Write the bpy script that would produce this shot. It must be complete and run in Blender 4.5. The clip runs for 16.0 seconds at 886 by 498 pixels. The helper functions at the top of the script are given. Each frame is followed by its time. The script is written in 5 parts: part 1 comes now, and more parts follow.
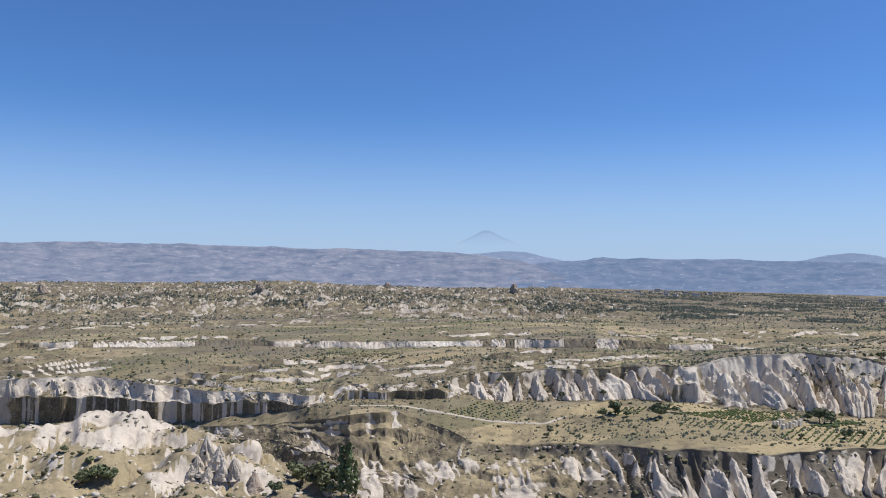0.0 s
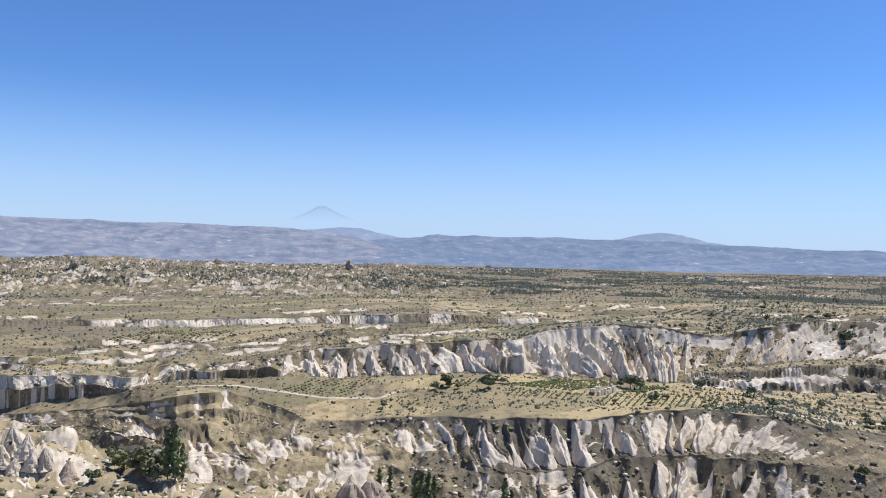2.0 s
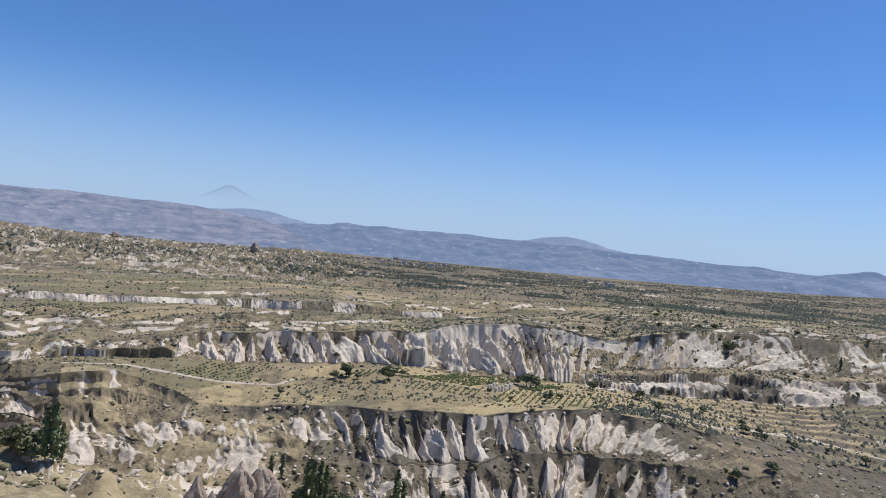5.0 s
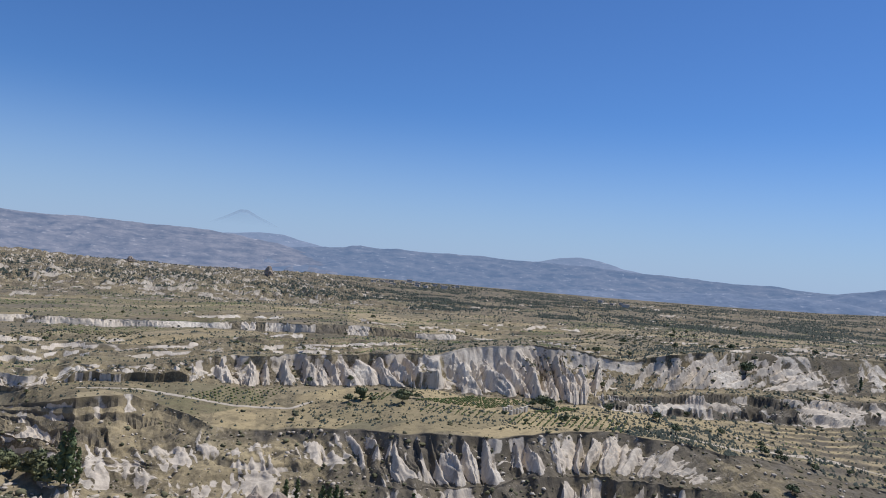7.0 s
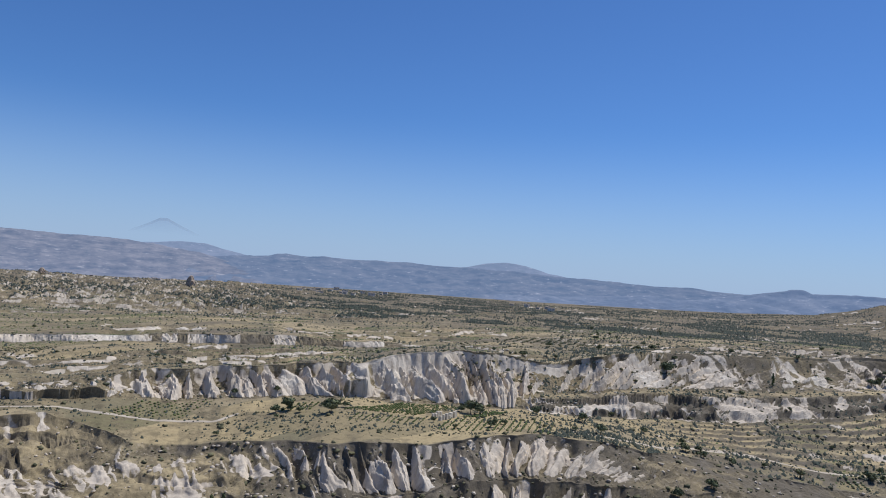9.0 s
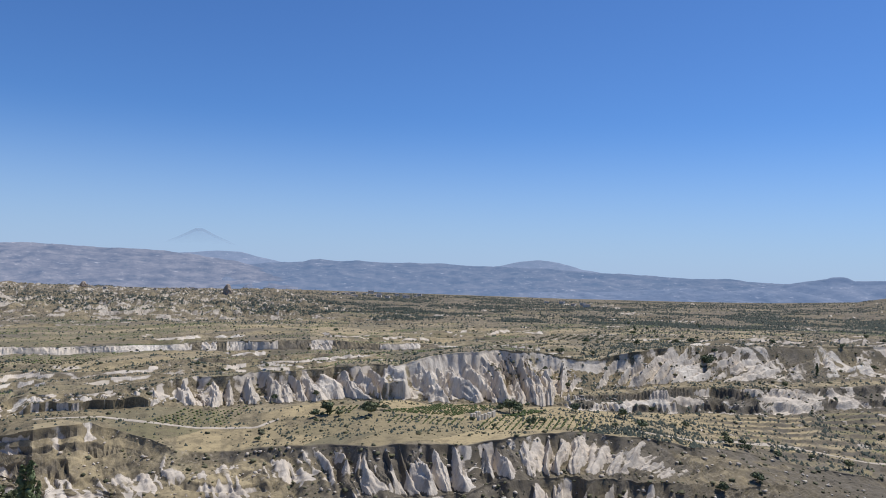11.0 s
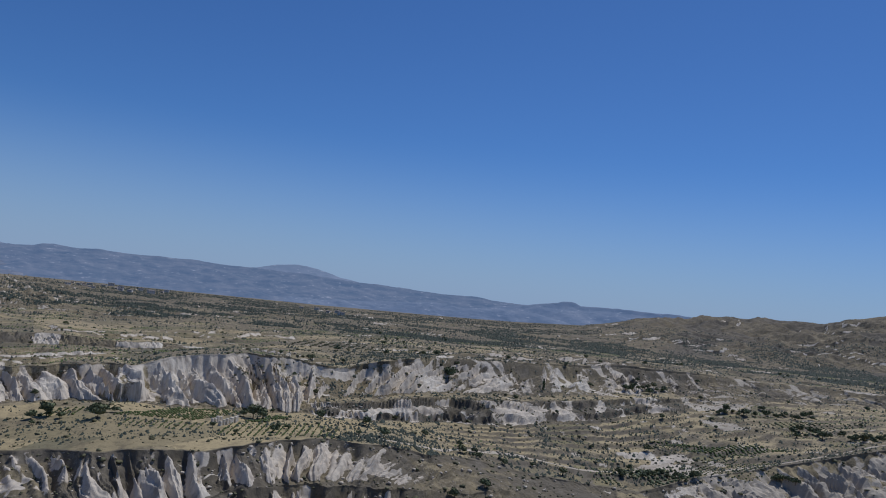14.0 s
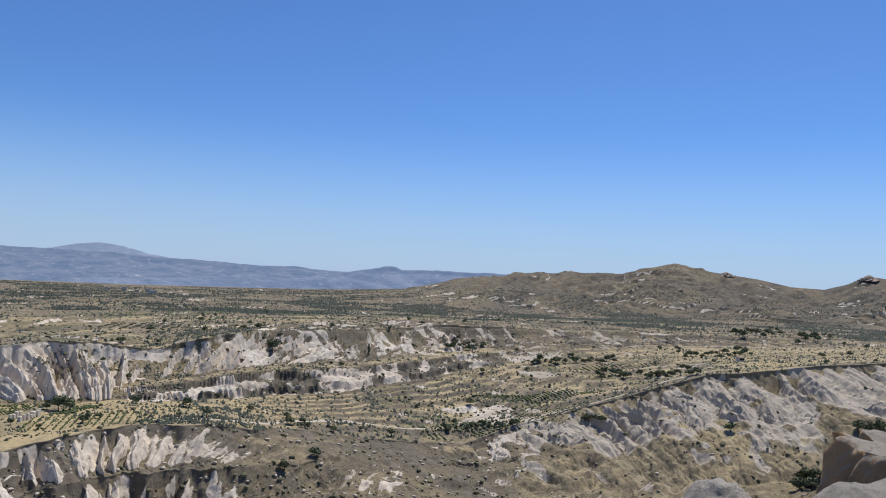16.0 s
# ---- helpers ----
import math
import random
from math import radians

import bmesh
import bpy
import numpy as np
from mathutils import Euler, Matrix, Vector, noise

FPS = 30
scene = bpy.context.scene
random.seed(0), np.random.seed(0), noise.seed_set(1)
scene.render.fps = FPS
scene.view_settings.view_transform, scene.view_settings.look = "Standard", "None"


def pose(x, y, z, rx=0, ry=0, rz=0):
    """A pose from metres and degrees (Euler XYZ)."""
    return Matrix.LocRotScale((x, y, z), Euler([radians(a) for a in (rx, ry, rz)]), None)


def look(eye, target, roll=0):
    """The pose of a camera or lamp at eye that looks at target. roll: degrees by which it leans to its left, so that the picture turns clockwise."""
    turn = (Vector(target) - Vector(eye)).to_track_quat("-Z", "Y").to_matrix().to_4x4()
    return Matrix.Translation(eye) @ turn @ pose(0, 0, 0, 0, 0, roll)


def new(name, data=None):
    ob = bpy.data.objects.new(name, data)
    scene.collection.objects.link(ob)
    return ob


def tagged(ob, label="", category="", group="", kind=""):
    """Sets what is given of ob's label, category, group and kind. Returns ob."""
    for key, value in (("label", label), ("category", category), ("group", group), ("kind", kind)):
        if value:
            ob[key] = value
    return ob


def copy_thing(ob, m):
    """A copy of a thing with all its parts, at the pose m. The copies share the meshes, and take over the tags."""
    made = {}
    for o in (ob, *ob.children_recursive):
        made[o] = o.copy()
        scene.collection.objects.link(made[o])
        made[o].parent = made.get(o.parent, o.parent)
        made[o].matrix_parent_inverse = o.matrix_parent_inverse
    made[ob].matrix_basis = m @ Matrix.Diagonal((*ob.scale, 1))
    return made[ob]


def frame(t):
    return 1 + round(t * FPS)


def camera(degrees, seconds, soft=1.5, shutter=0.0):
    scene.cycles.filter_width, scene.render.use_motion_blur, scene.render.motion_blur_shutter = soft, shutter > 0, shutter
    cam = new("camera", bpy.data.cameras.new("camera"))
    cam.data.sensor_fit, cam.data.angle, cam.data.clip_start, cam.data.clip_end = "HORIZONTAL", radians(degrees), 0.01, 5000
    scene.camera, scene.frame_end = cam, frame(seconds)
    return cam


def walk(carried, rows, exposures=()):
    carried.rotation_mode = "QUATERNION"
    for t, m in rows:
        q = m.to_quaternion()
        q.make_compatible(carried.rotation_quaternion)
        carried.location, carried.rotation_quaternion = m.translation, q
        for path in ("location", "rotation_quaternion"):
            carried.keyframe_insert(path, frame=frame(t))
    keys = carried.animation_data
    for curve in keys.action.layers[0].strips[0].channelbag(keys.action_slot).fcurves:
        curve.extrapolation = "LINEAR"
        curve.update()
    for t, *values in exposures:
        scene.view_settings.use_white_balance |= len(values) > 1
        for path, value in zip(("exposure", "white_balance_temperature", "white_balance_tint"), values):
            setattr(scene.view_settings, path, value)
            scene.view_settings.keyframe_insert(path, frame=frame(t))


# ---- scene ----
# camera: turns on the spot on top of the castle rock; seconds, heading to the right, tilt up, lean (degrees)
EYE = (0.0, 0.0, 0.0)
TURNS = [
    (0.0, -3.28, 0.84, 0.80),
    (0.5, -0.55, 0.88, 0.08),
    (1.0, 2.26, 0.63, 0.46),
    (1.5, 5.35, -0.34, 0.90),
    (2.0, 8.95, -0.70, 1.33),
    (2.5, 11.60, -2.02, 1.70),
    (3.0, 12.75, -2.44, 1.91),
    (3.5, 13.68, -2.27, 3.00),
    (4.0, 14.53, -1.87, 3.32),
    (4.2, 15.01, -1.62, 3.69),
    (6.3, 15.15, 0.11, 6.60),
    (6.5, 15.02, 0.27, 5.90),
    (7.0, 14.64, 0.65, 4.80),
    (7.5, 15.53, 1.01, 4.21),
    (8.0, 19.03, 1.51, 4.45),
    (8.2, 19.64, 1.68, 4.44),
    (10.3, 19.38, 1.24, 3.12),
    (10.5, 18.59, 1.39, 2.54),
    (11.0, 17.59, 1.45, 1.96),
    (11.5, 18.85, 1.51, 2.48),
    (12.0, 24.90, 1.76, 3.90),
    (12.5, 29.14, 2.36, 4.36),
    (13.0, 31.30, 2.92, 4.48),
    (13.5, 33.37, 3.08, 5.51),
    (14.0, 35.27, 3.21, 6.27),
    (14.5, 37.98, 3.12, 4.61),
    (15.0, 40.96, 2.88, 2.90),
    (15.5, 45.41, 2.56, 2.88),
    (16.0, 48.81, 1.82, 3.09),
]


def aim(heading, tilt, lean):
    h, p = radians(heading), radians(tilt)
    return look(EYE, (math.sin(h) * math.cos(p), math.cos(h) * math.cos(p), math.sin(p)), lean)


cam = camera(59.96, 16.0, soft=1.0)
walk(cam, [(t, aim(h, p, l)) for t, h, p, l in TURNS], exposures=[
    (0.0, -0.05, 6450, 10), (1.0, 0.05, 6500, 10), (1.5, 0.17, 6520, 10), (2.0, 0.24, 6550, 10), (3.5, 0.34, 6700, 10), (4.0, 0.3, 6700, 10), (4.3, 0.22, 6650, 10), (6.3, -0.45, 6300, 10), (6.5, -0.42, 6300, 10), (7.0, -0.28, 6350, 10),
    (8.0, -0.28, 6300, 10), (10.5, -0.21, 6400, 10), (11.0, -0.15, 6400, 10), (12.5, -0.70, 6050, 10), (14.5, -0.78, 6000, 10), (15.0, -0.72, 6050, 10), (15.5, -0.56, 6200, 10),
    (16.0, -0.10, 6600, 10)])

# ---- light: a high summer sun, to the right of the volcano ----
SUN_HEADING, SUN_HEIGHT = 78.0, 61.0
world = bpy.data.worlds.new("sky")
scene.world = world
world.use_nodes = True
wn = world.node_tree.nodes
sky = wn.new("ShaderNodeTexSky")
sky.sky_type, sky.sun_disc = "NISHITA", False
sky.sun_elevation, sky.sun_rotation = radians(SUN_HEIGHT), radians(SUN_HEADING)
sky.altitude, sky.air_density, sky.dust_density, sky.ozone_density = 1300, 1.0, 0.6, 5.0
tint = wn.new("ShaderNodeMix")
tint.data_type, tint.blend_type = "RGBA", "MULTIPLY"
tint.inputs[0].default_value, tint.inputs[7].default_value = 1.0, (0.64, 0.93, 1.30, 1)
world.node_tree.links.new(sky.outputs[0], tint.inputs[6])
# the paler, milky air low over the horizon
where = wn.new("ShaderNodeTexCoord")
axis = wn.new("ShaderNodeSeparateXYZ")
low = wn.new("ShaderNodeMapRange")
low.interpolation_type = "SMOOTHSTEP"
low.inputs[1].default_value, low.inputs[2].default_value, low.inputs[3].default_value, low.inputs[4].default_value = -0.04, 0.20, 0.85, 0.0
milk = wn.new("ShaderNodeMix")
milk.data_type = "RGBA"
milk.inputs[7].default_value = (4.7, 6.2, 8.8, 1)
world.node_tree.links.new(where.outputs["Generated"], axis.inputs[0])
world.node_tree.links.new(axis.outputs[2], low.inputs[0])
world.node_tree.links.new(low.outputs[0], milk.inputs[0])
world.node_tree.links.new(tint.outputs[2], milk.inputs[6])
world.node_tree.links.new(milk.outputs[2], wn["Background"].inputs[0])
wn["Background"].inputs[1].default_value = 0.096
sun = new("sun", bpy.data.lights.new("sun", "SUN"))
sun.data.energy, sun.data.angle, sun.data.color = 4.9, radians(0.53), (1.0, 0.955, 0.90)
sh, se = radians(SUN_HEADING), radians(SUN_HEIGHT)
sun.matrix_world = look((math.sin(sh) * math.cos(se) * 100, math.cos(sh) * math.cos(se) * 100, math.sin(se) * 100), (0, 0, 0))


# ---- noise ----
def hash2(ix, iy, seed):
    n = (ix * 374761393 + iy * 668265263 + seed * 974711) & 0xFFFFFFFF
    n = ((n ^ (n >> 13)) * 1274126177) & 0xFFFFFFFF
    return ((n ^ (n >> 16)) & 0xFFFF) / 32767.5 - 1.0


def vnoise(x, y, seed=0):
    x, y = np.asarray(x, float), np.asarray(y, float)
    fx, fy = np.floor(x), np.floor(y)
    ix, iy = fx.astype(np.int64), fy.astype(np.int64)
    u, v = x - fx, y - fy
    u, v = u * u * (3 - 2 * u), v * v * (3 - 2 * v)
    a = hash2(ix, iy, seed) * (1 - u) + hash2(ix + 1, iy, seed) * u
    b = hash2(ix, iy + 1, seed) * (1 - u) + hash2(ix + 1, iy + 1, seed) * u
    return a * (1 - v) + b * v


def fbm(x, y, scale, octaves, seed=0, gain=0.5):
    total, amp = 0.0, 1.0
    x, y = np.asarray(x, float) / scale, np.asarray(y, float) / scale
    for o in range(octaves):
        c, s = math.cos(o * 1.1), math.sin(o * 1.1)
        total = total + amp * vnoise(x * c - y * s, x * s + y * c, seed + 17 * o)
        x, y, amp = x * 2.03, y * 2.03, amp * gain
    return total


def ridged(x, y, scale, octaves, seed=0):
    total, amp = 0.0, 1.0
    x, y = np.asarray(x, float) / scale, np.asarray(y, float) / scale
    for o in range(octaves):
        total = total + amp * (1 - 2 * np.abs(vnoise(x, y, seed + 31 * o)))
        x, y, amp = x * 2.1 + 3.7, y * 2.1 - 1.3, amp * 0.5
    return total


def smooth(a, b, x):
    t = np.clip((x - a) / (b - a), 0, 1)
    return t * t * (3 - 2 * t)


# ---- the lie of the land: guide lines round the castle rock, as heading, slope of sight, distance ----
GUIDES = {
    "foot": [(-180, -24, 4), (180, -24, 4)],
    "skirt": [(-180, -35, 60), (180, -35, 60)],
    "shelf": [(-180, -23.5, 190), (-40, -23.5, 190), (0, -25, 190), (40, -25, 190), (100, -24, 190), (180, -23.5, 190)],
    "lip": [(-180, -11.5, 430), (-33, -11.7, 420), (-27, -11.3, 430), (-22, -12.3, 400), (-18, -13.6, 360), (-14, -15.6, 315),
            (-8, -18.6, 285), (0, -20.3, 275), (15, -21, 275), (30, -21, 280), (45, -20, 290), (55, -18.5, 310), (62, -17, 330),
            (70, -15.6, 350), (79, -14.5, 350), (180, -13, 400)],
    "floor": [(-180, -12.3, 660), (-36, -12.2, 655), (-33, -12.2, 638), (-28, -12.2, 608), (-24, -12.4, 575), (-17, -13.6, 500), (-12.4, -15.3, 440), (-9, -17, 395),
              (-1, -18.8, 352), (5, -18.9, 350), (8.5, -19.7, 335), (15, -20, 322), (20, -19.5, 336), (24, -19.2, 346),
              (32, -18.6, 364), (45, -17.2, 390), (55, -15.8, 455), (62, -14.8, 500), (68, -13.6, 535), (74, -12.6, 560),
              (79, -9.8, 640), (180, -9, 650)],
    "ledge": [(-180, -11.9, 672), (-36, -11.8, 670), (-33, -11.8, 653), (-28, -11.9, 622), (-24, -12.2, 586), (-17, -12.8, 512), (-12.4, -13.8, 455), (-9, -15.2, 418),
              (-1, -16.2, 388), (8, -16.8, 362), (15, -16.8, 352), (20, -16, 365), (23, -15, 375), (27, -14.6, 380),
              (33, -14.4, 395), (36, -14.1, 405), (42, -13.7, 440), (48, -13.4, 490), (52, -14.2, 495), (56, -13, 525),
              (62, -11.5, 568), (68, -10, 612), (74, -8.8, 640), (79, -6.8, 705), (180, -6.5, 710)],
    "rim": [(-180, -11.4, 686), (-36, -11.3, 684), (-33, -11.3, 667), (-28, -11.5, 636), (-24, -11.9, 598), (-17, -11.9, 525), (-12.4, -11.6, 490), (-10, -11.2, 465),
            (-6.6, -11, 475), (-3, -12.3, 446), (-1, -13.1, 430), (2, -13.4, 424), (8.4, -13.1, 404), (12, -12.8, 390),
            (16, -12.8, 381), (23, -12.2, 402), (27, -11.6, 410), (33, -11.6, 424), (40, -12, 472), (48, -12.4, 515),
            (51, -12.3, 530), (57, -10.1, 590), (60, -9, 620), (63.5, -7.8, 650), (68.5, -6, 690), (72.4, -5.4, 710),
            (75, -4.8, 740), (79, -4.2, 780), (180, -4, 780)],
    "terrace": [(-180, -11, 698), (-36, -11, 697), (-33, -11, 680), (-28, -11.2, 648), (-24, -11.7, 608), (-17, -11.3, 540), (-12.4, -10.7, 505), (-10, -10.5, 500),
                (-2.4, -10.15, 500), (1.7, -10.4, 495), (7, -10.1, 495), (14, -9.8, 495), (17.2, -10, 490), (23, -10, 490),
                (27, -9.8, 490), (31, -9.9, 490), (36, -9.6, 530), (42, -9.1, 575), (50, -7.3, 700), (58, -5.2, 860),
                (65, -4.4, 950), (79, -3.3, 1000), (180, -3, 1000)],
    "brow": [(-180, -8, 718), (-36, -8, 717), (-33, -8.05, 700), (-28, -8.2, 668), (-24, -8.8, 630), (-21.6, -9.24, 604), (-18, -9.63, 560), (-13, -9.8, 522),
             (-10.4, -9.25, 520), (-6.7, -9.17, 520), (-3, -8.9, 520), (-1.2, -8.4, 530), (6, -7.75, 530), (13, -7.35, 532),
             (14.3, -7.45, 520), (16.9, -6.65, 535), (21, -5.93, 552), (24.7, -5.7, 565), (27.2, -6.1, 566), (29, -6.3, 570), (31.5, -5.6, 580),
             (34.8, -4.9, 620), (37, -4.75, 660), (41.5, -4.5, 720), (50, -3.8, 860), (58, -3.7, 980), (79, -2.9, 1100), (180, -2.8, 1100)],
    "step": [(-180, -6.1, 820), (-33, -6.1, 800), (-24, -6.3, 780), (-15, -6.4, 760), (-9, -6.6, 745), (-2.5, -6.4, 740),
             (3, -6.4, 730), (10, -6.2, 720), (13, -6.2, 720), (18, -5.9, 720), (25, -5, 760), (34, -4.4, 860), (44, -3.9, 980),
             (58, -3.3, 1200), (79, -2.7, 1300), (180, -2.6, 1300)],
    "crest": [(-180, -5.7, 832), (-33, -5.75, 810), (-24, -5.86, 790), (-15, -6, 768), (-9, -6.14, 755), (-2.5, -6, 750),
              (3, -5.72, 742), (10, -5.5, 734), (13, -5.7, 732), (18, -5.6, 740), (25, -4.8, 790), (34, -4.1, 900),
              (44, -3.7, 1030), (58, -3.1, 1280), (79, -2.5, 1400), (180, -2.4, 1400)],
    "fields": [(-180, -4.4, 1100), (-33, -4.4, 1080), (0, -4.5, 1050), (13, -4.4, 1050), (25, -3.9, 1150), (40, -3.2, 1400),
               (58, -2.7, 1600), (79, -2.1, 1700), (180, -2, 1700)],
    "plain": [(-180, -1.9, 2800), (-33, -1.85, 2800), (-22, -1.9, 2700), (-16, -1.7, 2600), (-11, -1.95, 2700), (-2.5, -2.15, 2700),
              (6, -1.95, 2900), (25, -2, 2900), (35, -1.8, 3000), (41, -1.6, 3000), (46, -1.3, 2900), (49.6, -0.55, 2700),
              (51.3, -0.16, 2600), (55, 0.12, 2500), (58.3, 0.58, 2500), (62, 0.6, 2500), (63.9, 1.1, 2450), (65.7, 1.53, 2450),
              (67.4, 1.22, 2450), (69, 1.0, 2500), (71.1, 0.77, 2550), (73.3, 0.34, 2600), (75.3, 0.28, 2600), (76.7, 0.72, 2500),
              (77.5, 1.15, 2450), (78.2, 1.25, 2450), (82, 0.8, 2450), (95, 0, 2600), (180, -1, 2800)],
    "end": [(-180, -1.3, 4940), (180, -1.3, 4940)],
}
ROWS = {"foot": 10, "skirt": 16, "shelf": 38, "lip": 26, "floor": 80, "ledge": 82, "rim": 48, "terrace": 112, "brow": 40, "step": 28,
        "crest": 38, "fields": 110, "plain": 10}
LINES = list(GUIDES)
TABLE = np.linspace(-180, 180, 18001)


def guide_tables():
    rs, zs = [], []
    for k, name in enumerate(LINES):
        a, e, r = np.array(GUIDES[name], float).T
        el, rr = np.interp(TABLE, a, e), np.interp(TABLE, a, r)
        even = rr
        if 2 < k < len(LINES) - 2:
            wob = fbm(TABLE, TABLE * 0 + k * 7.7, 2.2, 3, 40 + k, 0.5)
            amp = {"lip": 14, "ledge": 9, "rim": 7, "brow": 11, "terrace": 10, "step": 8, "crest": 8, "fields": 30}.get(name, 4)
            rr = rr + amp * wob
            el = el + 0.10 * fbm(TABLE, TABLE * 0 + k * 3.1, 2.6, 2, 80 + k) * np.clip(400 / rr, 0.25, 1)
        if rs:
            rr = np.maximum(rr, rs[-1] + 3.0)
        rs.append(rr)
        zs.append((0.75 * even + 0.25 * rr) * np.tan(np.radians(el)))
    return np.array(rs), np.array(zs)


LINE_R, LINE_Z = guide_tables()


def line_at(az, k):
    return np.interp(az, TABLE, LINE_R[k]), np.interp(az, TABLE, LINE_Z[k])


def fin_wave(s, period, seed):
    """Uneven sharp ribs along a cliff: 1 on a rib's back, 0 in a gully; and a number of its own for each rib."""
    w = s / period + 0.6 * vnoise(s / (period * 2.3), s * 0, seed) + 0.25 * vnoise(s / (period * 0.9), s * 0 + 5, seed + 3)
    cell = np.floor(w)
    off = np.abs(2 * (w - cell) - 1)
    return 1 - (np.sqrt(off * off + 0.012) - 0.11) / 0.9, 0.5 + 0.5 * hash2(cell.astype(np.int64), cell.astype(np.int64) * 0 + 7, seed)


def rib_lean(az):
    """How far the ribs of the cliffs run aslant."""
    return 0.12 + 0.28 * smooth(2, 12, az) - 0.9 * smooth(20, 34, az) + 0.62 * smooth(38, 50, az) + 0.2 * smooth(50, 58, az) * (1 - smooth(95, 125, az))


def bench_zone(az):
    """Where the slope under the near rim falls in grassy benches: left of the vineyards, and below the farm track."""
    return smooth(-17, -13, az) * (1 - smooth(3, 9, az)), smooth(33, 38, az) * (1 - smooth(51, 55, az))


def terrain(az, r, benches=False):
    """Height, and shares of bare tuff cliff and rough slope, at a heading (degrees) and a distance."""
    az, r = np.asarray(az, float), np.asarray(r, float)
    x, y = r * np.sin(np.radians(az)), r * np.cos(np.radians(az))
    z, cliff, rough, rib_share = np.full(r.shape, -1.78), np.zeros(r.shape), np.zeros(r.shape), np.zeros(r.shape)
    bench_flat, bench_bank = np.zeros(r.shape), np.zeros(r.shape)
    lean = rib_lean(az)
    for k in range(len(LINES) - 1):
        name = LINES[k]
        r0, z0 = line_at(az, k)
        r1, z1 = line_at(az, k + 1)
        inside = (r >= r0) & (r <= r1) if k < len(LINES) - 2 else r >= r0
        if not inside.any():
            continue
        i = np.nonzero(inside)
        a, rr, x0, y0, w = az[i], r[i], x[i], y[i], (r1 - r0)[i]
        u = np.clip((rr - r0[i]) / w, 0, 1)
        lo, hi, h, c, ro = z0[i], z1[i], u, np.zeros(u.shape), np.full(u.shape, 0.1)
        bump = np.zeros(u.shape)
        flat_top = np.zeros(u.shape)
        if name == "terrace":
            # right of the fins a golden bench runs half-way up, with low domes and dark beds under it
            flat_top = smooth(25, 29, a) * (1 - smooth(52, 57, a))
            u_low = u
            u = u * (1 - flat_top) + flat_top * np.clip((u - 0.46) / 0.54, 0, 1)
        if name in ("floor", "ledge", "terrace", "step"):
            mid = {"floor": 360, "ledge": 380, "terrace": 520, "step": 740}[name]
            period = {"floor": 15, "ledge": 17, "terrace": 14, "step": 9}[name]
            tall = {"floor": 0.34, "ledge": 0.42, "terrace": 0.55, "step": 0.5}[name]
            s = np.radians(a) * mid - lean[i] * (1 - u) * np.minimum(w, 60)
            s = s + 3.4 * vnoise(x0 / 15, y0 / 15, 71) + 0.5 * vnoise(x0 / 3.7, y0 / 3.7, 72)
            if name == "terrace":
                slope = np.where(u < 0.8, 0.5 * (u / 0.8) ** 1.5, 0.5 + 0.5 * smooth(0.8, 0.97, u))
            elif name == "step":
                slope = u ** 1.6
            else:
                slope = u ** 1.25 + 0.05 * np.sin(u * 9 + a)
            h, ribs = slope, np.zeros(u.shape)
            for scale, seed in ((1.55, 11), (0.8, 23), (0.38, 37)):
                g, own = fin_wave(s + 13.7 * scale, period * scale, seed + k)
                reach = np.clip(0.55 + 0.6 * own - (0 if name != "ledge" else 0.14), 0.4, 1.0) if scale > 0.4 else 0.35 + 0.6 * own
                begin = 0.32 * own * (1 - own) * 3 * scale
                crest = np.clip((u - begin) / (reach - begin), 0, 1) ** 0.75
                peak = np.minimum(reach ** 1.25 + tall * scale ** 0.6 * (0.5 + 0.6 * own), 0.995)
                drop = (0.18 + 1.25 * np.clip(u / reach, 0, 1) ** 1.6) * (0.8 if name == "terrace" else 0.7) * scale ** 0.6
                rib = crest * peak - (1 - g) * drop * (0.8 + 0.35 * vnoise(x0 / 7, y0 / 7, 44 + k))
                ribs = np.maximum(ribs, smooth(-0.01, 0.05, rib - h))
                h = np.maximum(h, rib)
            # buttresses that run down from the very edge, and split lower down
            far_wall = smooth(53, 57, a) if name in ("ledge", "floor") else np.zeros(u.shape)
            butt = np.maximum(far_wall, 0.45 + 0.5 * smooth(-0.3, 0.3, fbm(a, a * 0, 2.5, 2, 38 + k))) if name in ("ledge", "floor") else np.ones(u.shape)
            ub, low_z, high_z = u, lo, hi
            if name in ("ledge", "floor"):
                # the wall below the farm track falls in one sweep
                kf = LINES.index("floor")
                rf, zf = line_at(a, kf)
                rl = line_at(a, kf + 1)[0]
                rt, zt = line_at(a, kf + 2)
                ub = u * (1 - far_wall) + far_wall * np.clip((rr - rf) / (rt - rf), 0, 1)
                low_z, high_z = lo * (1 - far_wall) + far_wall * zf, hi * (1 - far_wall) + far_wall * zt
                below = np.minimum(rt - rl, 60) if name == "floor" else 0.0
                one = np.radians(a) * 370 - lean[i] * ((1 - u) * np.minimum(w, 60) + below)
                s = np.where(far_wall > 0.5, one + 2.0 * vnoise(x0 / 15, y0 / 15, 71) + 0.5 * vnoise(x0 / 3.7, y0 / 3.7, 72), s)
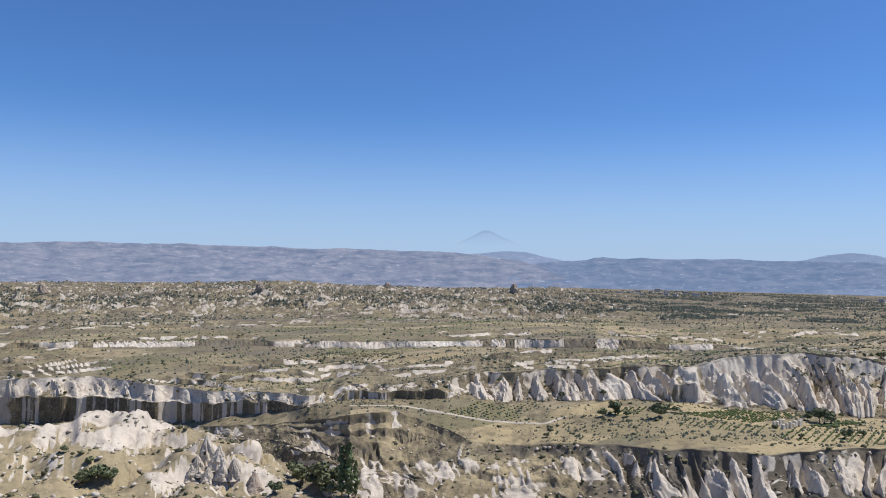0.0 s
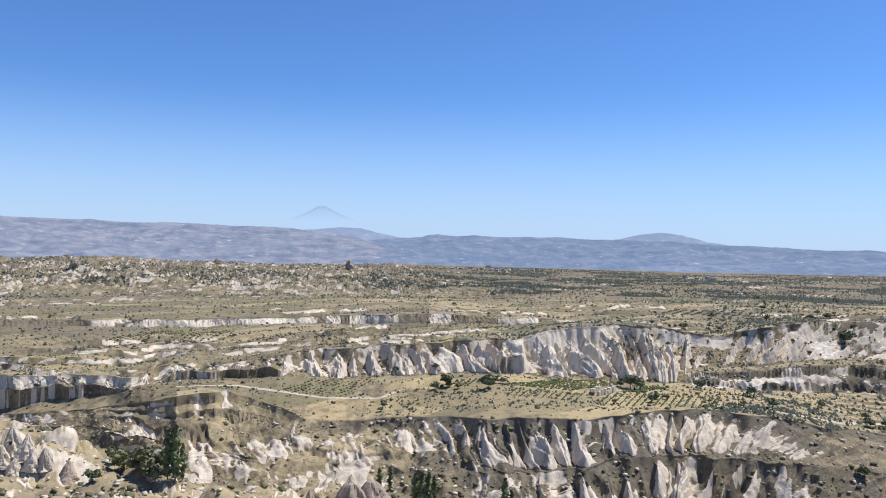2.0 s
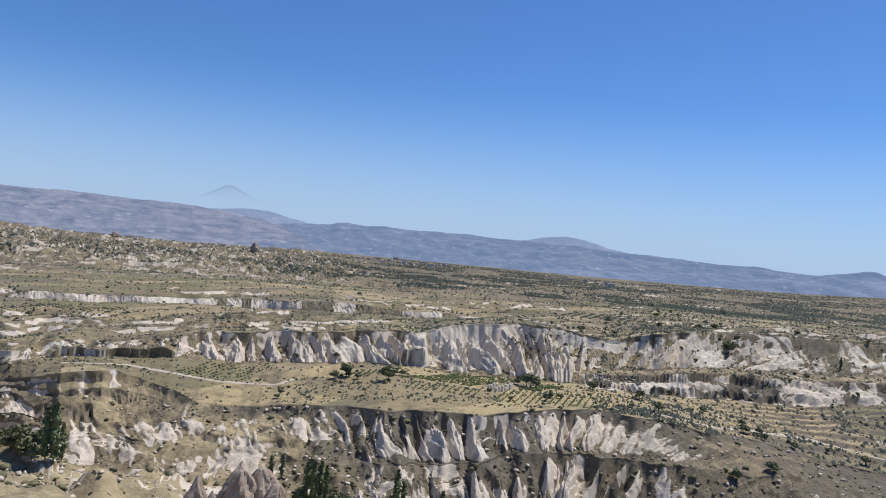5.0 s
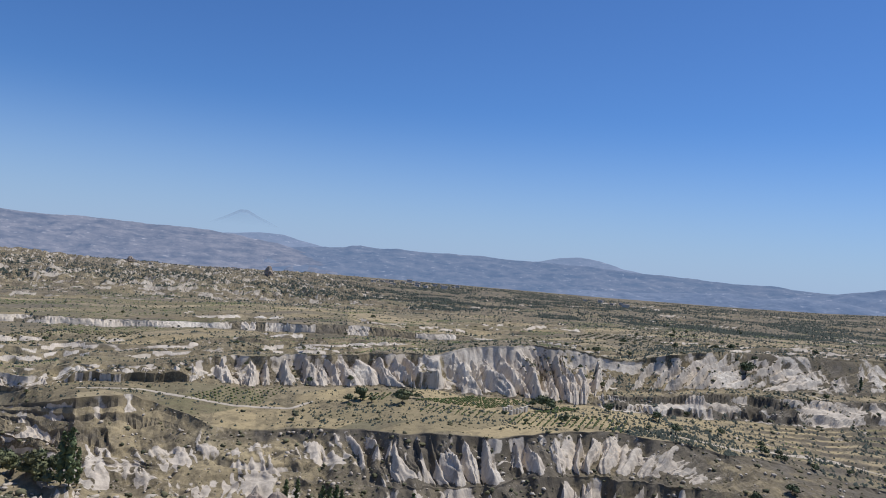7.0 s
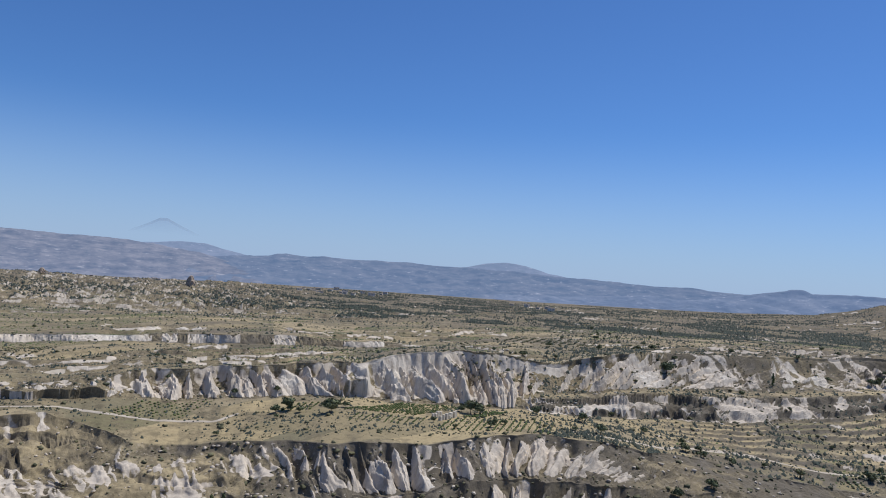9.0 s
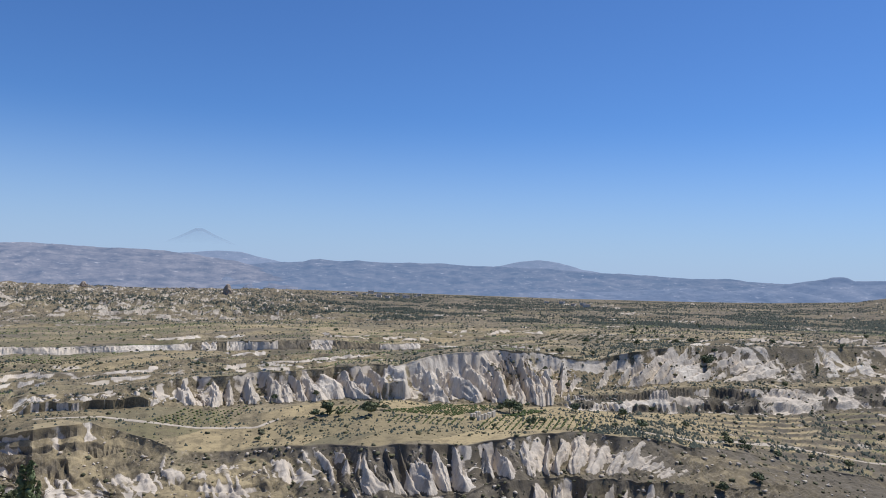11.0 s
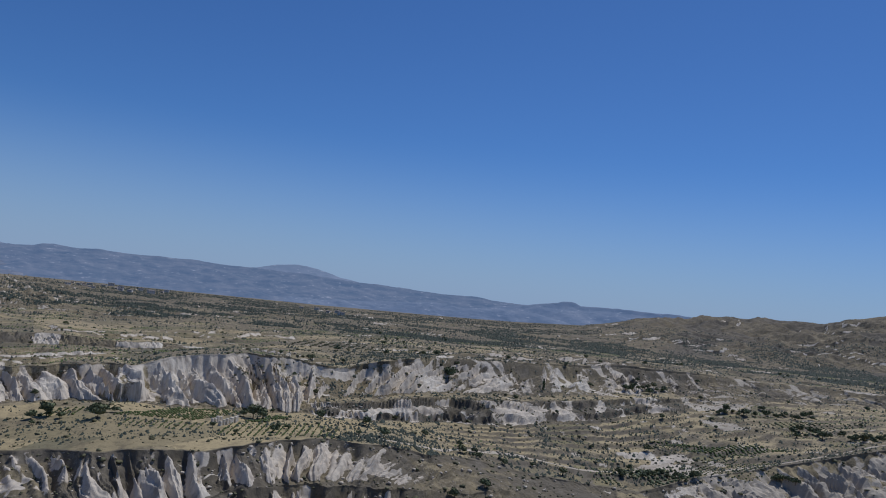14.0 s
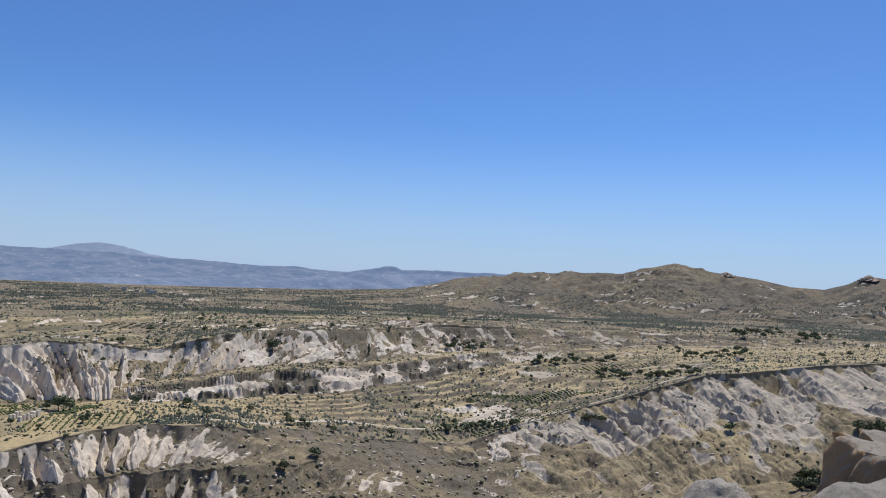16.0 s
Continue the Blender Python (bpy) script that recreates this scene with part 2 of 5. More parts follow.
            if name != "step":
                p1 = 12.5 if name == "terrace" else (11.5 if name == "ledge" else 13)
                kk = k if name == "terrace" else LINES.index("ledge")
                if name == "floor":
                    p1 = np.where(far_wall > 0.5, 12.0, 13.0)
                elif name == "ledge":
                    p1 = np.where(far_wall > 0.5, 12.0, 11.5)
                b1, o1 = fin_wave(s, p1, 51 + kk)
                b2, o2 = fin_wave(s + 2.2 * vnoise(x0 / 8, y0 / 8, 73), p1 * 0.43, 57 + kk)
                b3, o3 = fin_wave(s, p1 * 0.19, 59 + kk)
                spurs = smooth(13.5, 16.5, a) * (1 - smooth(28, 31, a)) if name == "terrace" else np.zeros(u.shape)
                b0, o0 = fin_wave(s + 6 * vnoise(x0 / 25, y0 / 25, 123), 27.0, 125)
                high = np.maximum(np.abs(high_z - low_z), 6.0)
                cut = p1 * ((1 - b1) * (0.75 + 0.75 * o1) + (1 - b2) * 0.40 * (0.4 + 0.9 * o2) * (1.2 - 0.5 * u) + (1 - b3) * (0.15 + 0.04 * far_wall))
                cut = cut * (1 - 0.15 * spurs) * (0.5 + 0.65 * ub) + spurs * 27.0 * (1 - b0) * (0.16 + 0.16 * o0)
                cut = cut * (1 - 0.2 * far_wall) * (1 + 1.1 * flat_top) * (1 - 0.5 * far_wall * (1 - smooth(0.3, 0.6, ub + 0.25 * fbm(x0, y0, 26, 2, 76))))
                cut = cut * (0.85 + 0.4 * fbm(x0, y0, 40, 2, 35 + k)) / high
                crest = np.power(ub, 0.6 + 0.25 * far_wall)
                foot = np.power(ub, (3.2 - 0.9 * spurs) if name == "terrace" else 2.2) * (0.78 if name == "terrace" else 0.86)
                foot = foot + (0.2 if name == "terrace" else 0.12) * smooth(0.86, 1, ub) - 0.04 * ub * (1 - b2)
                hb = np.maximum(crest - cut, foot)
                hb = hb + (0.035 - 0.028 * far_wall) * ridged(s * 0.8 + 2 * vnoise(x0 / 6, y0 / 6, 36), ub * (26 - 16 * far_wall), 5, 3, 46 + k) * np.sin(np.pi * ub)
                g = np.clip((hb - foot) * 4, 0, 1)
                hb = (low_z + (high_z - low_z) * hb - lo) / np.where(np.abs(hi - lo) < 2, 2, hi - lo)
                h = h * (1 - butt) + hb * butt
                ribs = ribs * (1 - butt) + butt * smooth(0.06, 0.3, g + (np.where(a < 36, 0.15 if name == "terrace" else 0.2, 0.1) + 0.25 * spurs) * u - 0.12 * vnoise(x0 / 5, y0 / 5, 74)) * np.where(a > 53, smooth(0.28, 0.5, ub + 0.4 * fbm(x0, y0, 26, 3, 76)), 1)
            h = np.where(far_wall > 0.5, h, np.clip(h, -0.1, 1.0))
            if name == "terrace":
                wall = np.maximum(1 - smooth(-16, -12, a), smooth(-11.5, -10, a) * (1 - smooth(-3.5, -2, a)))
                wall = np.maximum(wall, smooth(13.3, 13.6, a) * (1 - smooth(15.0, 15.4, a)))
                v = np.clip((u - 0.3) / 0.7, 0, 1)
                notch = (1 - b1) * (0.3 + 0.6 * o1) + (1 - b2) * 0.45 * o2 + 0.12 * fbm(s, u * 3, 4, 3, 78)
                hw = np.where(u < 0.3, smooth(0.14, 0.17, u - 0.07 * notch + 0.03 * fbm(s, u * 2, 3.0, 3, 75)) * 0.62, 0.62 + 0.38 * np.clip(np.maximum(v ** 0.6 - notch, v ** 2.5), 0, 1))
                h = h * (1 - wall) + hw * wall
                h = slope + (h - slope) * (1 - 0.45 * smooth(32, 37, a))
                c = (1 - smooth(34, 42, a) * 0.45) * np.maximum(0.4 + 0.6 * ribs, wall)
                # streaky brown low on the wall, put in for its deep shade
                low_face = wall * (u < 0.27) * (1 - smooth(-0.1, 0.9, fbm(s, u * 5, 2.6, 3, 79) + 0.5 * fbm(s, u * 0, 22, 2, 83))) * 0.95
                low_face = low_face * np.where(a > 5, 0.25, 1.0)
                ribs, c = ribs * (1 - low_face), c * (1 - 0.8 * low_face)
                gaps = smooth(-0.45, -0.15, fbm(x0, y0, 38, 2, 25))
                ribs = ribs * (1 - smooth(36, 44, a) * 0.45) * gaps
            elif name == "step":
                some = np.clip(0.55 + 1.2 * fbm(a, a * 0, 3, 3, 9), 0, 1) * (1 - 0.6 * smooth(14, 18, a))
                c, ribs = some, np.maximum(ribs, 0.4) * (some > 0.45)
            else:
                some = 0.5 + 0.14 * smooth(-4, 2, a) + 0.6 * fbm(x0, y0, 34, 2, 15) + 0.9 * smooth(53, 57, a) + (0.3 * smooth(-3, 1, a) if name == "ledge" else 0)
                some = some * (1 - 0.6 * smooth(35, 41, a) * (1 - smooth(52, 57, a)))
                some = np.clip(some, 0, 1)
                h = slope + (h - slope) * (0.25 + 0.75 * smooth(0.15, 0.45, some))
                ribs = ribs * smooth(0.2, 0.45, some) * (1 - (1 - far_wall) * (1 - smooth(-0.5, -0.12, fbm(x0, y0, 15, 3, 26) + 0.5 * (g - 0.4) + 0.12 * (1 - smooth(8, 16, a)))))
                c = 0.3 + 0.5 * ribs
                # grassy benches that come and go, with banks of bare tuff or brown soil between
                bl, mid_banks = bench_zone(a)
                lb = np.maximum(bl, mid_banks * (0.9 if name == "ledge" else 0.35)) * 0.66
                count = 2 if name == "ledge" else 1.5
                q = u * count + (1.5 * fbm(x0, y0, 75, 3, 101 + k, 0.55) + 0.35 * fbm(x0, y0, 17, 2, 103 + k)) * np.sin(np.pi * u) ** 0.7
                fr = q - np.floor(q)
                there = smooth(-0.55, 0.15, fbm(x0, y0, 60, 2, 104 + k))
                level = np.where(fr < 0.5, 0.3 * fr / 0.5, 0.3 + 0.7 * smooth(0.5, 0.97, fr))
                level = fr * (1 - there) + level * there
                bank = smooth(0.46, 0.56, fr) * (1 - smooth(0.9, 0.98, fr)) * there
                hl = (np.floor(q) + level) / count
                hl = np.clip(hl, np.maximum(1.3 * u - 0.45, 0), np.minimum(1.3 * u + 0.22, 1)) - 0.34 * bank * ((1 - b1) * 0.5 + (1 - b2) * 0.6 + (1 - b3) * 0.3)
                patchy = fbm(x0, y0, 34, 3, 105)
                pale = bl * smooth(-0.25, 0.0, patchy + 0.35 * (1 - smooth(-13, -4, a)) + 0.1 * (name == "floor")) + mid_banks * smooth(0.25, 0.45, patchy)
                h = h * (1 - lb) + hl * lb
                bare_bits = np.maximum(bank, smooth(0.2, 0.5, patchy + 0.5 * (b2 - 0.5) + 0.3 * (b1 - 0.5)) * bl) * pale
                ribs = np.maximum(ribs * np.clip(1 - 1.1 * lb * (1 - 0.6 * bl), 0, 1), bare_bits * np.minimum(lb * 1.5, 1))
                c = c * (1 - lb) + lb * (0.15 + 0.6 * bank * pale)
                bench_flat[i] = np.minimum(lb * 1.4, 1) * (1 - bank) * (ribs < 0.5) * smooth(-0.35, 0.1, fbm(x0, y0, 22, 3, 119))
                bench_bank[i] = np.minimum(lb * 1.4, 1) * bank * (1 - pale)
                # a dark earth edge under the turf of the rim
                if name == "ledge":
                    edge_band = smooth(0.80, 0.87, ub + 0.07 * fbm(x0, y0, 9, 3, 115) + 0.05 * fbm(x0, y0, 40, 2, 116)) * smooth(0, 4, a) * (1 - smooth(53, 57, a))
                    ribs, bench_bank[i] = ribs * (1 - edge_band), np.maximum(bench_bank[i], edge_band * 0.9)
            if name == "terrace":
                lump = fbm(x0, y0, 26, 3, 107, 0.6)
                dome = np.abs(fbm(x0, y0, 19, 3, 117, 0.55))
                low_q = u_low + 0.10 * lump * np.sin(np.pi * np.clip(u_low / 0.3, 0, 1))
                climb = 0.42 * smooth(0.01, 0.09, low_q - 0.06 * (1 - b2)) + 0.12 * smooth(0.1, 0.2, low_q) + 0.46 * smooth(0.2, 0.27, low_q - 0.03 * (1 - b3))
                climb = climb + (0.30 * (0.45 - dome) - 0.12 * (1 - b2) * o2) * np.sin(np.pi * np.clip(u_low / 0.27, 0, 1))
                side = smooth(0.0, 0.03, u_low) * (1 - smooth(0.25, 0.29, u_low))
                pale = smooth(-0.05, 0.2, fbm(np.radians(a) * rr, u_low * 160, 24, 4, 109, 0.6) + 0.3 * (0.3 - dome) - 0.1 * smooth(0.15, 0.22, u_low))
                h = h * (1 - flat_top) + flat_top * ((0.37 + 0.07 * fbm(a, a * 0, 6, 2, 118)) * climb + 0.63 * h)
                on_bench = flat_top * smooth(0.29, 0.33, u_low) * (1 - smooth(0.46, 0.52, u_low))
                low_part = flat_top * (1 - smooth(0.44, 0.5, u_low))
                ribs = ribs * (1 - low_part) + low_part * side * pale
                c = c * (1 - low_part) + low_part * side * pale * 0.7
                bench_flat[i] = on_bench
                bench_bank[i] = low_part * side * (1 - pale)
            steep = np.clip(np.abs(hi - lo) / w, 0, 1.2)
            ro = (0.95 - 0.5 * ribs) * (1 - 0.4 * bench_flat[i]) * (1 - 0.6 * far_wall * (1 - ribs))
            bump = (fbm(x0, y0, 12, 4, 3, 0.55) * 1.2 + ribs * (0.42 - 0.25 * far_wall) * ridged(x0, y0, 8, 3, 4)) * np.sin(np.pi * np.clip(u, 0, 1)) * np.clip(steep * 2, 0.3, 1) * (1 - 0.4 * bench_flat[i])
            if name == "floor":
                bump = bump + 2.5 * ridged(x0, y0, 24, 3, 16) * np.sin(np.pi * u)
            rib_share[i] = ribs
        elif name in ("shelf", "lip"):
            lobes = np.abs(fbm(x0, y0, 30, 3, 61, 0.5)) * 9 - 2.2
            bump = lobes * smooth(0, 0.15, u) * (1 - smooth(0.9, 1, u) * (name == "lip"))
            if name == "lip":
                h = smooth(0.0, 0.45, u)
            c, ro = 0.6 + 0 * u, 0.4 + 0 * u
        elif name == "rim":
            bank = smooth(34, 40, a)
            bump = 0.5 * fbm(x0, y0, 40, 3, 7) + bank * (1.0 * ridged(x0, y0, 60, 3, 19) * np.sin(np.pi * u))
            steps = 8.0
            q = u * steps + 0.8 * fbm(x0, y0, 70, 2, 27) * np.sin(np.pi * u)
            riser = smooth(0.68, 0.75, q - np.floor(q))
            terr = (np.floor(q) + smooth(0.7, 1, q - np.floor(q))) / steps
            h = u * (1 - 0.8 * bank) + terr * 0.8 * bank
            ro = 0.05 + bank * (0.03 + 0.9 * riser)
        elif name == "brow":
            bump = 1.2 * fbm(x0, y0, 60, 4, 8) * np.sin(np.pi * u)
            mid = smooth(34, 40, a) * (1 - 0.8 * smooth(59, 64, a))
            bump = bump + mid * 4 * ridged(x0, y0, 70, 3, 29) * np.sin(np.pi * u)
            ro = 0.25 + 0.5 * mid
            c = 0.25 * mid
        elif name == "crest":
            bump = 1.5 * fbm(x0, y0, 70, 4, 8) * np.sin(np.pi * u)
            ro = 0.2 + 0 * u
        elif name == "fields":
            left = 1 - smooth(4, 16, a)
            hill = smooth(46, 54, a)
            amp = 1.6 + 5.0 * left
            bump = (amp * ridged(x0, y0, 90, 4, 13) + left * 4.5 * ridged(x0, y0, 24, 2, 14)) * smooth(0, 0.12, u) * (1 - smooth(0.85, 1, u))
            h = u * (1 - hill) + hill * (0.25 * u + 0.75 * u ** 2.2)
            bump = bump + hill * (13 * ridged(x0, y0, 260, 4, 43) + 5 * ridged(x0, y0, 70, 3, 45)) * smooth(0, 0.3, u) * (1 - smooth(0.93, 1, u) * 0.7)
            c, ro = 0.12 + 0.6 * left, 0.6 + 0 * u
        elif name == "plain":
            h = smooth(0.0, 0.25, u)
        elif name in ("foot", "skirt"):
            bump = fbm(x0, y0, 25, 4, 2) * 3 * smooth(0, 0.3, u) * smooth(0, 0.2, 1 - u)
            c, ro = 0.7 + 0 * u, 0.6 + 0 * u
        if name in ("brow", "crest", "fields"):
            # low scarps, one behind the other
            count, size = {"brow": (5, 4.2), "crest": (6, 4.2), "fields": (15, 5.5)}[name]
            q = (u if name != "fields" else (1 / r0[i] - 1 / rr) / (1 / r0[i] - 1 / r1[i])) * count + 1.1 * fbm(x0, y0, 150, 3, 68 + k)
            part_of = q - np.floor(q)
            here = smooth(0.0, 0.35, fbm(np.radians(a) * rr, rr, 90, 2, 82 + k)) * smooth(0, 0.08, u) * (1 - smooth(0.92, 1, u))
            bump = bump + here * size * (smooth(0.84, 0.97, part_of) - part_of)
            face = smooth(0.84, 0.87, part_of) * (1 - smooth(0.95, 0.98, part_of)) * here
            white = smooth(-0.2, 0.1, fbm(np.radians(a) * rr, rr, 55, 2, 86 + k))
            rib_share[i] = np.maximum(rib_share[i], face * white)
            ro = np.maximum(ro, face * 0.9)
        z[i] = lo + (hi - lo) * h + bump
        cliff[i], rough[i] = c, ro
    block = smooth(-29, -28.2, az) * (1 - smooth(-24.3, -23.8, az)) * smooth(372, 377, r + 3 * vnoise(x / 5, y / 5, 3)) * (1 - smooth(418, 424, r))
    z = z + 5.5 * block
    rib_share = np.maximum(rib_share, block * (1 - smooth(383, 388, r)))
    z = z + (0.5 * fbm(x, y, 6, 3, 90) + 0.35 * vnoise(x / 2.1, y / 2.1, 91) * (1 - smooth(600, 900, r)) * (1 - rib_share)) * np.clip(rough * 2, 0.2, 1) * smooth(5, 30, r)
    if benches:
        return z, cliff, rough, rib_share, bench_flat, bench_bank
    return z, cliff, rough, rib_share


def block_share(az, r):
    return ((r < 430) & (az < 10)).astype(float)


def ground_z(x, y):
    az, r = np.degrees(np.arctan2(x, y)), np.hypot(x, y)
    return terrain(np.atleast_1d(az), np.atleast_1d(r))[0]


def place(az, r):
    """A point on the ground at a heading and a distance."""
    z = float(terrain(np.array([az]), np.array([r]))[0][0])
    return Vector((r * math.sin(radians(az)), r * math.cos(radians(az)), z))


# ---- materials ----
def material(name):
    m = bpy.data.materials.new(name)
    m.use_nodes = True
    n, l = m.node_tree.nodes, m.node_tree.links
    return m, n, l, n["Principled BSDF"]


def noise_node(n, l, coord, scale, detail=6.0, rough=0.6):
    t = n.new("ShaderNodeTexNoise")
    t.inputs["Scale"].default_value, t.inputs["Detail"].default_value, t.inputs["Roughness"].default_value = scale, detail, rough
    l.new(coord, t.inputs["Vector"])
    return t.outputs["Fac"]


def ramp(n, l, fac, stops):
    r = n.new("ShaderNodeValToRGB")
    e = r.color_ramp.elements
    while len(e) < len(stops):
        e.new(0.5)
    for el, (p, c) in zip(e, stops):
        el.position, el.color = p, (*c, 1) if len(c) == 3 else c
    l.new(fac, r.inputs[0])
    return r.outputs[0]


def mix(n, l, fac, a, b, mode="MIX"):
    m = n.new("ShaderNodeMix")
    m.data_type, m.blend_type = "RGBA", mode
    for s, v in ((m.inputs[0], fac), (m.inputs[6], a), (m.inputs[7], b)):
        if isinstance(v, bpy.types.NodeSocket):
            l.new(v, s)
        else:
            s.default_value = v if isinstance(v, float) else (*v, 1)
    return m.outputs[2]


def maths(n, l, op, a, b):
    m = n.new("ShaderNodeMath")
    m.operation, m.use_clamp = op, False
    for s, v in ((m.inputs[0], a), (m.inputs[1], b)):
        if isinstance(v, bpy.types.NodeSocket):
            l.new(v, s)
        else:
            s.default_value = v
    return m.outputs[0]


def bump(n, l, bsdf, height, strength, distance):
    b = n.new("ShaderNodeBump")
    b.inputs["Strength"].default_value, b.inputs["Distance"].default_value = strength, distance
    l.new(height, b.inputs["Height"])
    l.new(b.outputs[0], bsdf.inputs["Normal"])


def attribute(n, name):
    a = n.new("ShaderNodeAttribute")
    a.attribute_name = name
    return a


def tuff_colour(n, l, pos, warm=1.0):
    """Cream and pinkish grey tuff with darker weathered bands and stains."""
    big = noise_node(n, l, pos, 0.018, 4)
    down = n.new("ShaderNodeMapping")
    down.inputs["Scale"].default_value = (1, 1, 0.3)
    l.new(pos, down.inputs["Vector"])
    fine = noise_node(n, l, down.outputs[0], 0.22, 6, 0.6)
    c = ramp(n, l, big, [(0.3, (0.47, 0.415, 0.335)), (0.5, (0.56, 0.49, 0.395)), (0.68, (0.60, 0.55, 0.465))])
    return mix(n, l, ramp(n, l, fine, [(0.33, (1, 1, 1)), (0.52, (0, 0, 0))]), c, (0.37, 0.32, 0.26))


def ground_material():
    m, n, l, b = material("dry_land")
    pos = n.new("ShaderNodeNewGeometry").outputs["Position"]
    zone = n.new("ShaderNodeSeparateColor")
    l.new(attribute(n, "zone").outputs["Color"], zone.inputs[0])
    bare, scrub, parcel = zone.outputs[0], zone.outputs[1], zone.outputs[2]
    n1, n2, n3 = noise_node(n, l, pos, 0.012, 5), noise_node(n, l, pos, 0.09, 6, 0.65), noise_node(n, l, pos, 0.7, 6, 0.7)
    grass = ramp(n, l, n1, [(0.34, (0.18, 0.145, 0.088)), (0.5, (0.275, 0.222, 0.13)), (0.66, (0.335, 0.282, 0.18))])
    grass = mix(n, l, ramp(n, l, n2, [(0.44, (0, 0, 0)), (0.60, (0.9, 0.9, 0.9))]), grass, (0.12, 0.10, 0.066))
    grass = mix(n, l, ramp(n, l, n3, [(0.46, (0, 0, 0)), (0.66, (0.75, 0.75, 0.75))]), grass, (0.31, 0.262, 0.162))
    tuft = noise_node(n, l, pos, 0.33, 5, 0.7)
    grass = mix(n, l, ramp(n, l, tuft, [(0.56, (0, 0, 0)), (0.64, (0.8, 0.8, 0.8))]), grass, (0.08, 0.068, 0.044))
    grit = noise_node(n, l, pos, 0.55, 4, 0.8)
    field = ramp(n, l, parcel, [(0.0, (0.42, 0.335, 0.19)), (0.3, (0.28, 0.23, 0.135)), (0.5, (0.16, 0.155, 0.085)), (0.7, (0.23, 0.195, 0.135)), (1.0, (0.44, 0.355, 0.21))])
    field = mix(n, l, ramp(n, l, n3, [(0.3, (0, 0, 0)), (0.8, (0.45, 0.45, 0.45))]), field, (0.25, 0.20, 0.10))
    inside = attribute(n, "field").outputs["Fac"]
    c = mix(n, l, inside, grass, field)
    c = mix(n, l, ramp(n, l, noise_node(n, l, pos, 0.16, 6, 0.75), [(0.50, (0, 0, 0)), (0.60, (0.5, 0.5, 0.5))]), c, (0.135, 0.112, 0.07))
    bush = mix(n, l, n3, (0.085, 0.072, 0.048), (0.17, 0.14, 0.098))
    patch = maths(n, l, "MULTIPLY", scrub, ramp(n, l, n2, [(0.40, (0, 0, 0)), (0.56, (1, 1, 1))]))
    c = mix(n, l, patch, c, bush)
    rubble = maths(n, l, "MULTIPLY", scrub, ramp(n, l, grit, [(0.55, (0, 0, 0)), (0.63, (0.8, 0.8, 0.8))]))
    c = mix(n, l, rubble, c, (0.42, 0.36, 0.28))
    dark = maths(n, l, "MULTIPLY", scrub, ramp(n, l, grit, [(0.36, (0.85, 0.85, 0.85)), (0.45, (0, 0, 0))]))
    c = mix(n, l, dark, c, (0.06, 0.052, 0.034))
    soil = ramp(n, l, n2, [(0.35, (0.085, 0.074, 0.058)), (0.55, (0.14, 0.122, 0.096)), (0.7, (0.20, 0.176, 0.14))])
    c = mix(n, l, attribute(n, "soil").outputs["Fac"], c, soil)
    tuff = tuff_colour(n, l, pos)
    tuff = mix(n, l, maths(n, l, "MULTIPLY", attribute(n, "grey").outputs["Fac"], 0.75), tuff, mix(n, l, n2, (0.255, 0.222, 0.175), (0.44, 0.388, 0.31)))
    edge = maths(n, l, "ADD", bare, maths(n, l, "MULTIPLY", maths(n, l, "SUBTRACT", n2, 0.5), 0.9))
    c = mix(n, l, ramp(n, l, edge, [(0.46, (0, 0, 0)), (0.56, (1, 1, 1))]), c, tuff)
    l.new(c, b.inputs["Base Color"])
    b.inputs["Roughness"].default_value = 0.95
    b.inputs["Specular IOR Level"].default_value = 0.15
    bump(n, l, b, n2, 0.6, 2.0)
    return m


def plain_tuff(name, dark=False):
    m, n, l, b = material(name)
    pos = n.new("ShaderNodeNewGeometry").outputs["Position"]
    c = tuff_colour(n, l, pos)
    if dark:
        c = mix(n, l, ramp(n, l, noise_node(n, l, pos, 0.35, 6, 0.7), [(0.35, (0, 0, 0)), (0.65, (1, 1, 1))]), (0.30, 0.235, 0.18), (0.42, 0.35, 0.28))
    l.new(c, b.inputs["Base Color"])
    b.inputs["Roughness"].default_value = 0.95
    b.inputs["Specular IOR Level"].default_value = 0.15
    bump(n, l, b, noise_node(n, l, pos, 1.5, 8, 0.7), 0.8, 0.3)
    return m


